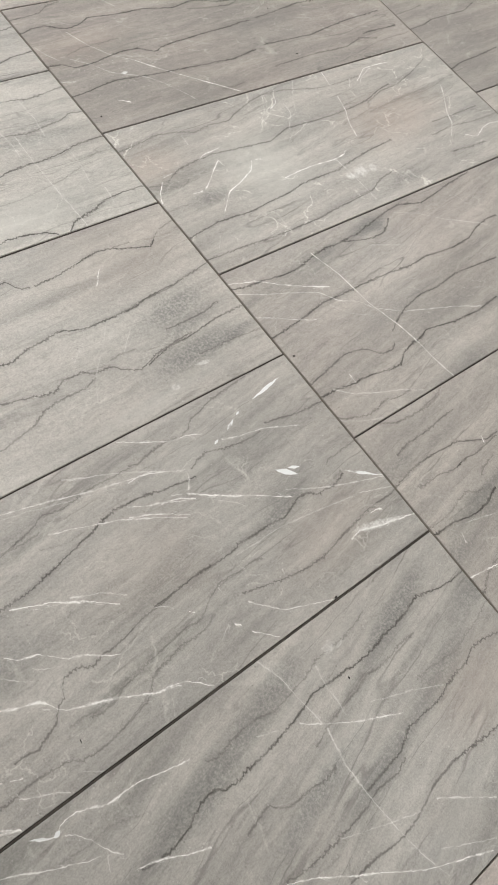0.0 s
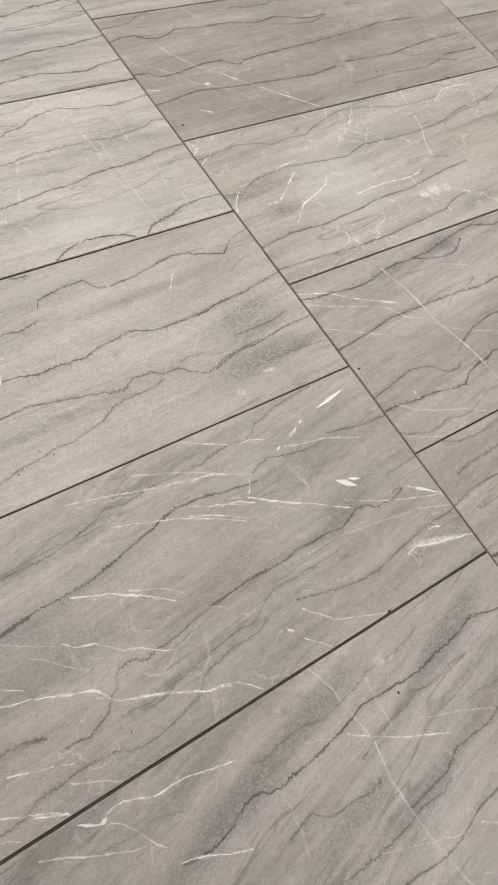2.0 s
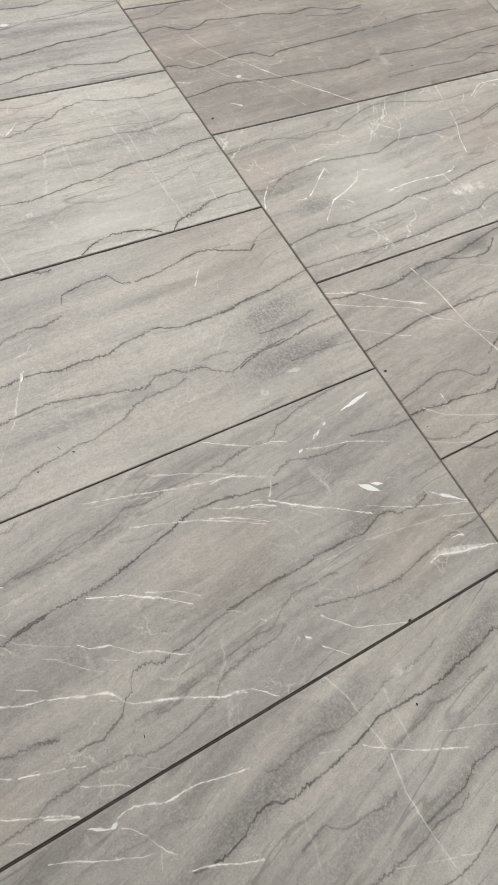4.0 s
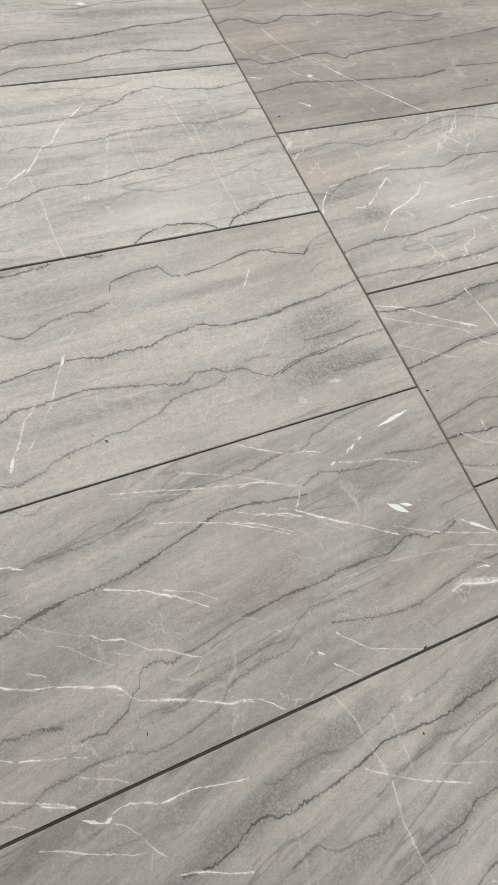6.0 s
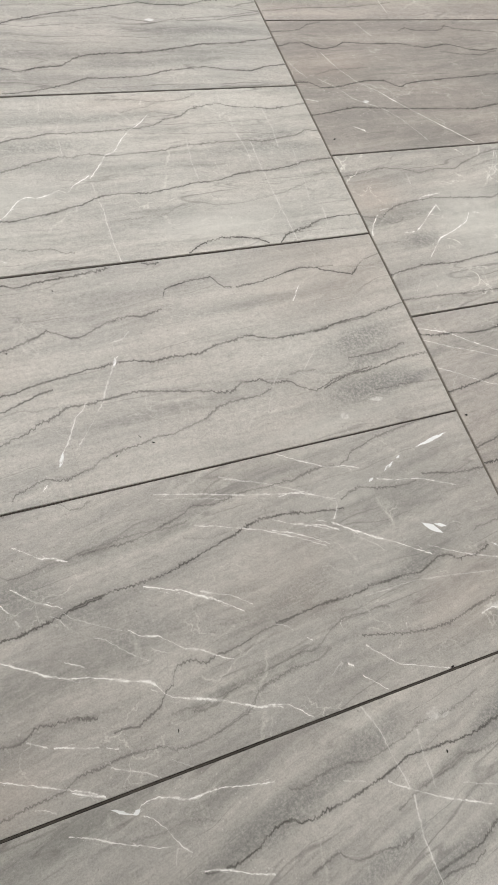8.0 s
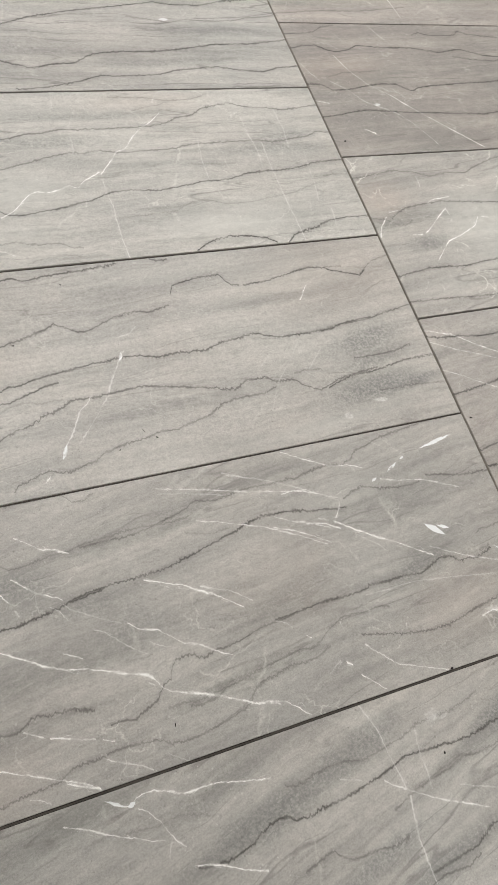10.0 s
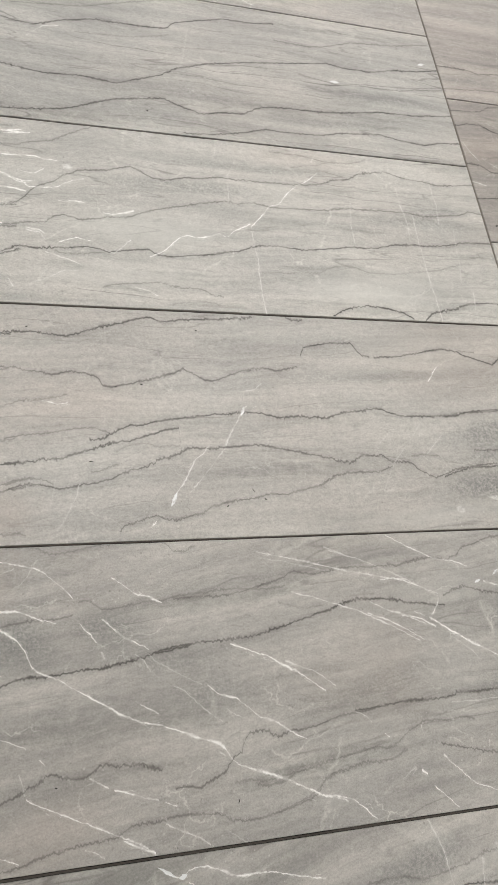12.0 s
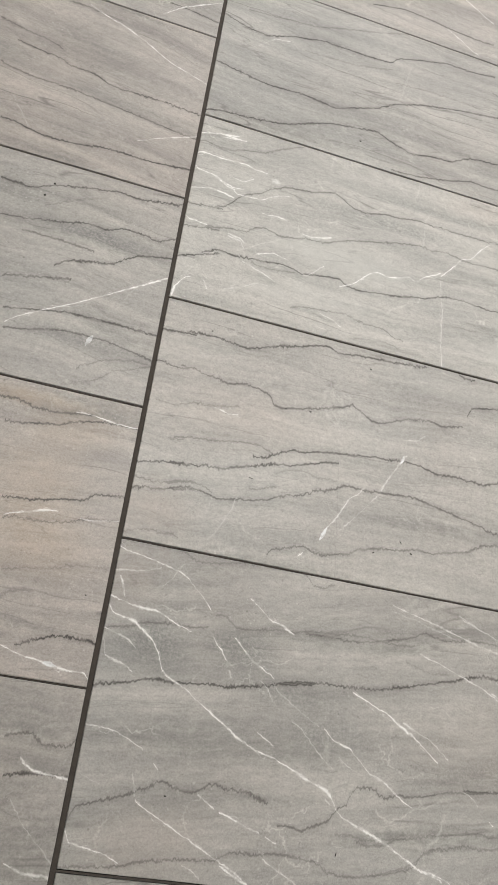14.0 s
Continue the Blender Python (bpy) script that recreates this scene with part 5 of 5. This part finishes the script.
    for lines, (x, y, _), width, power, tone, fade, taper in (
        (seams, bent, 0.0040, 0.14, dark, w.ramp(thick, 0.34, 0.56, 0.62, 1.0), w.math("MULTIPLY_ADD", swell, 0.4, 0.45)),
        (seams, lost, 0.0016, 0.0, dark, w.ramp(worn, 0.52, 0.68, 0.0, 0.35), (1, 1, 1)),
        (veins, torn, 0.0029, 0.06, pale, w.ramp(worn, 0.36, 0.58, 0.22, 1.0), swell),
        (veins, lost, 0.0012, 0.0, pale, w.ramp(worn, 0.48, 0.66, 0.0, 0.6), (1, 1, 1)),
    ):
        u, v = w.math("DIVIDE", x, LONG), w.math("DIVIDE", y, SHORT)
        for way, along, across, span in (("u", u, y, LONG), ("v", v, x, SHORT)):
            some = [t for t in lines if t[1] == way]
            if some:
                mask = lines_mask(w, some, along, across, width, span, power, taper)
                mask = w.math("MULTIPLY", mask, fade, clamp=True)
                colour = w.mix(mask, colour, tone)
    for one in (t for t in SPOTS.get(key, []) if t[6] in ("white", "chalk")):
        colour = patch(colour, *one)
    bsdf = tree.nodes["Principled BSDF"]
    w.put(colour, bsdf.inputs["Base Color"])
    w.put(body.outputs["Rough"], bsdf.inputs["Roughness"])
    bsdf.inputs["Specular IOR Level"].default_value = 0.4
    bump = tree.nodes.new("ShaderNodeBump")
    bump.inputs["Strength"].default_value, bump.inputs["Distance"].default_value = 0.25, 0.0006
    w.put(height, bump.inputs["Height"])
    w.put(bump.outputs[0], bsdf.inputs["Normal"])
    return mat


def plain(name, colour, rough, scale, spread, bump_scale=0.0):
    mat, tree = nodes_of(name)
    w = Web(tree)
    at = tree.nodes.new("ShaderNodeTexCoord").outputs["Object"]
    n = w.math("ADD", w.math("MULTIPLY", w.noise(at, scale, 5, 0.65), 0.6), w.math("MULTIPLY", w.noise(at, scale / 14, 3, 0.5), 0.4))
    lo, hi = [c * (1 - spread) for c in colour] + [1], [c * (1 + spread) for c in colour] + [1]
    bsdf = tree.nodes["Principled BSDF"]
    w.put(w.mix(w.ramp(n, 0.3, 0.7), lo, hi), bsdf.inputs["Base Color"])
    bsdf.inputs["Roughness"].default_value = rough
    if bump_scale:
        bump = tree.nodes.new("ShaderNodeBump")
        bump.inputs["Strength"].default_value, bump.inputs["Distance"].default_value = 0.5, bump_scale
        w.put(n, bump.inputs["Height"])
        w.put(bump.outputs[0], bsdf.inputs["Normal"])
    return mat


GROUT = plain("dark_grey_grout", (0.068, 0.060, 0.052), 0.95, 900, 0.35, 0.0006)
BED = plain("dark_joint_bed", (0.028, 0.025, 0.023), 0.95, 900, 0.3)
DUSTY = plain("dusty_taupe_grout", (0.17, 0.15, 0.13), 0.9, 800, 0.35, 0.0006)
SEALANT = plain("brown_grey_sealant", (0.060, 0.050, 0.042), 0.95, 700, 0.25, 0.0004)
WALL = plain("white_wall_paint", (0.78, 0.77, 0.74), 0.85, 120, 0.03, 0.0002)
CEIL = plain("white_ceiling_paint", (0.82, 0.82, 0.80), 0.9, 120, 0.03)
FRAME = plain("white_window_frame", (0.75, 0.75, 0.73), 0.4, 60, 0.03)
DIRT = plain("dark_crumb", (0.022, 0.019, 0.017), 0.8, 1500, 0.4)


# ---- the room ----
def box_mesh(name, x0, x1, y0, y1, z0, z1, material):
    bm = bmesh.new()
    bmesh.ops.create_cube(bm, size=1)
    for v in bm.verts:
        v.co = Vector(((x0, x1)[v.co.x > 0], (y0, y1)[v.co.y > 0], (z0, z1)[v.co.z > 0]))
    me = bpy.data.meshes.new(name)
    bm.to_mesh(me)
    bm.free()
    me.materials.append(material)
    return me


def joined(name, boxes, material):
    bm = bmesh.new()
    for b in boxes:
        me = box_mesh(name, *b, material)
        bm.from_mesh(me)
        bpy.data.meshes.remove(me)
    me = bpy.data.meshes.new(name)
    bm.to_mesh(me)
    bm.free()
    me.materials.append(material)
    return me


# unseen shell: ceiling, walls and window are added around the floor
X0, X1, Y0, Y1 = -3.657, 3.658, -3.5, 4.5
floor = tagged(new("floor", box_mesh("floor", X0, X1, Y0 - 0.3, Y1 + 0.3, -0.06, -0.006, BED)), "grey-taupe veined stone tile floor with dark joints", "floor", kind="structure")
tagged(new("ceiling", box_mesh("ceiling", X0, X1, Y0, Y1, CEILING, CEILING + 0.15, CEIL)), "plain white painted ceiling", "ceiling", kind="structure")
W = ADDED_WINDOW
tagged(new("wall_north", joined("wall_north", [
    (X0, W["x0"], Y1, Y1 + 0.3, -0.06, CEILING), (W["x1"], X1, Y1, Y1 + 0.3, -0.06, CEILING),
    (W["x0"], W["x1"], Y1, Y1 + 0.3, -0.06, W["z0"]), (W["x0"], W["x1"], Y1, Y1 + 0.3, W["z1"], CEILING)], WALL)),
    "plain white wall, unseen, with a wide added window", "wall", kind="structure")
tagged(new("wall_south", box_mesh("wall_south", X0, X1, Y0 - 0.3, Y0, -0.06, CEILING, WALL)), "plain white painted wall", "wall", kind="structure")
tagged(new("wall_west", box_mesh("wall_west", X0 - 0.3, X0, Y0, Y1, -0.06, CEILING, WALL)), "plain white painted wall", "wall", kind="structure")
tagged(new("wall_east", box_mesh("wall_east", X1, X1 + 0.3, Y0, Y1, -0.06, CEILING, WALL)), "plain white painted wall", "wall", kind="structure")
bars = [(W["x0"], W["x1"], Y1 + 0.08, Y1 + 0.14, z, z + 0.06) for z in (W["z0"], W["z1"] - 0.06)]
bars += [(x, x + 0.06, Y1 + 0.081, Y1 + 0.139, W["z0"] + 0.06, W["z1"] - 0.06) for x in (W["x0"], -1.03, 0.57, W["x1"] - 0.06)]
tagged(new("added_window", joined("added_window", bars, FRAME)), "unseen white window frame with three lights, added for daylight", "window", kind="structure")

# glowing bodies for the added panels, out of view
lamp_glow, tree = nodes_of("fill_diffuser")
tree.nodes["Principled BSDF"].inputs["Emission Color"].default_value = (1, 0.97, 0.93, 1)
tree.nodes["Principled BSDF"].inputs["Emission Strength"].default_value = 1.5
for px, py in FILL_PANELS:
    holder = tagged(new("added_panel"), "unseen square white ceiling panel, added as fill light", "lamp", "ceiling panels")
    holder.location = (px, py, CEILING)
    rim = joined("frame", [(-0.31, 0.31, -0.31, -0.285, -0.03, 0), (-0.31, 0.31, 0.285, 0.31, -0.03, 0), (-0.31, -0.285, -0.285, 0.285, -0.03, 0), (0.285, 0.31, -0.285, 0.285, -0.03, 0)], FRAME)
    for nm, me in (("frame", rim), ("diffuser", box_mesh("diffuser", -0.285, 0.285, -0.285, 0.285, -0.022, -0.004, lamp_glow))):
        new(nm, me).parent = holder

# column: letter, near left corner's x, first joint's y
COLUMNS = [("E", -3.6565, -0.0), ("C", -2.4376, 0.25), ("B", -1.2145, 0.0), ("A", 0.0045, 0.2505), ("D", 1.2235, -0.004), ("F", 2.4415, 0.25)]


def ragged_bar(x0, x1, y0, y1, z, rnd):
    """A thin bar of grout whose long edges waver."""
    bm = bmesh.new()
    along = x1 - x0 > y1 - y0
    n = max(2, int((x1 - x0 if along else y1 - y0) / 0.05))
    rows = []
    for k in range(n + 1):
        f = k / n
        a, b, h = rnd.uniform(-0.0003, 0.0003), rnd.uniform(-0.0003, 0.0003), z + rnd.uniform(-0.0003, 0.0003)
        if along:
            ends = ((x0 + (x1 - x0) * f, y0 + a), (x0 + (x1 - x0) * f, y1 + b))
        else:
            ends = ((x1 + b, y0 + (y1 - y0) * f), (x0 + a, y0 + (y1 - y0) * f))
        rows.append([bm.verts.new((*ends[0], -0.012)), bm.verts.new((*ends[0], h)), bm.verts.new((*ends[1], h)), bm.verts.new((*ends[1], -0.012))])
    for p, q in zip(rows, rows[1:]):
        for k in range(3):
            bm.faces.new((p[k], q[k], q[k + 1], p[k + 1]))
    return bm


def bars_mesh(name, bars, material):
    rnd, bm = random.Random(7), bmesh.new()
    for bar in bars:
        one = ragged_bar(*bar, rnd)
        me = bpy.data.meshes.new(name)
        one.to_mesh(me)
        one.free()
        bm.from_mesh(me)
        bpy.data.meshes.remove(me)
    me = bpy.data.meshes.new(name)
    bm.normal_update()
    bm.to_mesh(me)
    bm.free()
    me.materials.append(material)
    ob = new(name, me)
    ob.parent = floor
    return ob


cross = []
for letter, x, first in COLUMNS:
    for row in range(-7, 9):
        y = first + 0.5 * row
        grow = 0.0012 if (letter, row) == ("B", 0) else 0.0
        cross.append((x - 0.001, x + LONG + 0.001, y - 0.0009 - grow, y + 0.0009, -0.0016))
bars_mesh("grout_cross_joints", cross, GROUT)
bars_mesh("grout_long_joints", [(x - 0.0038, x - 0.0007, Y0, Y1, -0.0009) for _, x, _ in COLUMNS if abs(x + 1.2145) > 0.01], DUSTY)
bars_mesh("movement_joint", [(-1.2225, -1.2151, Y0, Y1, -0.0012)], SEALANT)


# ---- crumbs of dirt on the tiles ----
def crumb(x, y, long, wide, turn):
    bm = bmesh.new()
    bmesh.ops.create_icosphere(bm, subdivisions=2, radius=1)
    shift = Vector((x * 9, y * 9, 0))
    for v in bm.verts:
        v.co *= 1 + 0.5 * noise.noise(v.co * 1.3 + shift)
        v.co = Vector((v.co.x * long / 2000, v.co.y * wide / 2000 + 0.06 * long / 1000 * v.co.x * v.co.x, v.co.z * wide / 2600))
    low = min(v.co.z for v in bm.verts)
    me = bpy.data.meshes.new("crumb")
    bm.to_mesh(me)
    bm.free()
    me.materials.append(DIRT)
    ob = tagged(new("crumb", me), "small dark crumb of dirt lying on stone", "dirt", "crumbs on the floor")
    ob.matrix_world = pose(x, y, -low, 0, 0, turn)


for x, y, long, wide, turn in (
    (-0.269, 0.004, 8, 5, 10), (-0.792, 0.062, 7, 2.5, 80), (0.018, 0.483, 8, 5, -20), (0.034, 1.303, 8, 5, 20), (0.737, 1.339, 7, 4, 0),
    (0.785, 1.545, 5, 4, 0), (-1.005, 0.657, 10, 2, -10), (-0.701, 0.594, 9, 1.6, 120), (-0.679, 0.575, 6, 3, -20),
    (-0.755, 0.563, 6, 3, 40), (-1.254, 0.392, 3, 3, 0), (-1.482, 1.192, 6, 5, 30), (-1.494, 1.158, 6, 5, 0),
    (-0.842, 1.567, 5, 4, 0), (-1.075, 0.113, 4, 3, 0), (-0.952, 0.815, 5, 3, 30), (-0.902, 0.821, 6, 3, 0),
    (-1.118, 0.946, 5, 3, 20), (-0.781, 0.951, 5, 3, -30), (0.024, 0.327, 4, 2, 40), (-0.347, -0.124, 7, 4, 80),
):
    crumb(x, y, 0.85 * long, 0.75 * wide, turn)


# ---- the tiles ----
def tile_mesh(seed):
    """A stone slab with slightly chipped, eased edges; its near left corner is at the origin."""
    rnd = random.Random(seed)
    ring = []
    for (xa, ya), (xb, yb), n in (((0, 0), (LONG, 0), 26), ((LONG, 0), (LONG, SHORT), 12), ((LONG, SHORT), (0, SHORT), 26), ((0, SHORT), (0, 0), 12)):
        for k in range(n):
            f = (k + (0.3 * (rnd.random() - 0.5) if k else 0)) / n
            ring.append((xa + (xb - xa) * f, ya + (yb - ya) * f))
    bm = bmesh.new()
    mx, my = LONG / 2, SHORT / 2
    rows = []
    for z, inset in ((-0.012, 0.0), (-0.0009, 0.0), (0.0, 0.0008)):
        row = []
        for x, y in ring:
            chip = inset + (0.0012 * rnd.random() ** 4 if inset else 0.0004 * rnd.random())
            sx = 1 if x < 1e-6 else -1 if x > LONG - 1e-6 else 0
            sy = 1 if y < 1e-6 else -1 if y > SHORT - 1e-6 else 0
            row.append(bm.verts.new((x + sx * chip, y + sy * chip, z)))
        rows.append(row)
    count = len(ring)
    for low, high in zip(rows, rows[1:]):
        for k in range(count):
            bm.faces.new((low[k], low[(k + 1) % count], high[(k + 1) % count], high[k]))
    bm.faces.new(rows[-1])
    me = bpy.data.meshes.new("tile")
    bm.to_mesh(me)
    bm.free()
    return me


# the looks: warmth, lightness, tilt of the bands, crackle
LOOKS = {
    "Bm": (0.15, 0.56, 14, 0.5), "B0": (0.16, 0.51, 7, 0.9, 0.4), "B1": (0.18, 0.69, 3, 0.5, 0.4), "B2": (0.02, 0.84, 0, 1.0), "B3": (0.10, 0.50, -2, 0.5, 0.7),
    "Am": (0.5, 0.53, 10, 0.4), "A0": (0.50, 0.42, 8, 0.5), "A1": (0.20, 0.60, 5, 2.0), "A2": (0.72, 0.20, 3, 0.6, 0.7),
    # C1's high warmth also carries the painted warm reflection
    "C0": (0.40, 0.46, 0, 0.5), "C1": (0.75, 0.60, 0, 0.4), "C2": (0.25, 0.54, -3, 0.4), "C3": (0.70, 0.46, -8, 0.4, 0.7),
    "A3": (0.7, 0.30, 2, 0.6, 0.7), "B4": (0.45, 0.46, -2, 0.6, 0.7), "C4": (0.40, 0.46, -6, 0.6, 0.7), "D2": (0.65, 0.16, 4, 0.5, 0.7),
}
GIVEN = [tile_mesh(k) for k in range(6)]
MIXED = [stone("grey_taupe_stone", "", 40 + k, (0.3, 0.6, 0.8, 0.45)[k], (0.55, 0.5, 0.46, 0.6)[k], (3, -2, 5, 0)[k], 0.7, 0.9) for k in range(4)]
for letter, x, first in COLUMNS:
    for row in range(-8, 9):
        y = first + 0.5 * row
        if y + SHORT < Y0 + 0.02 or y > Y1 - 0.02:
            continue
        number = row + (letter == "C")
        key = letter + ("m" if number == -1 else str(number))
        rnd = random.Random(ord(letter) * 31 + row)
        me = GIVEN[rnd.randrange(6)].copy()
        if key in LOOKS:
            me.materials.append(stone("veined_grey_taupe_stone", key, rnd.uniform(1, 30), *LOOKS[key]))
        else:
            me.materials.append(MIXED[rnd.randrange(4)])
        ob = new("tile", me)
        ob.parent = floor
        lift = rnd.uniform(-0.0004, 0.0004)
        ob.matrix_world = pose(x, y + 0.0019 + rnd.uniform(-0.0004, 0.0004) - (0.0012 if key == "Bm" else 0), lift, rnd.uniform(-0.03, 0.03), rnd.uniform(-0.015, 0.015), rnd.uniform(-0.02, 0.02))
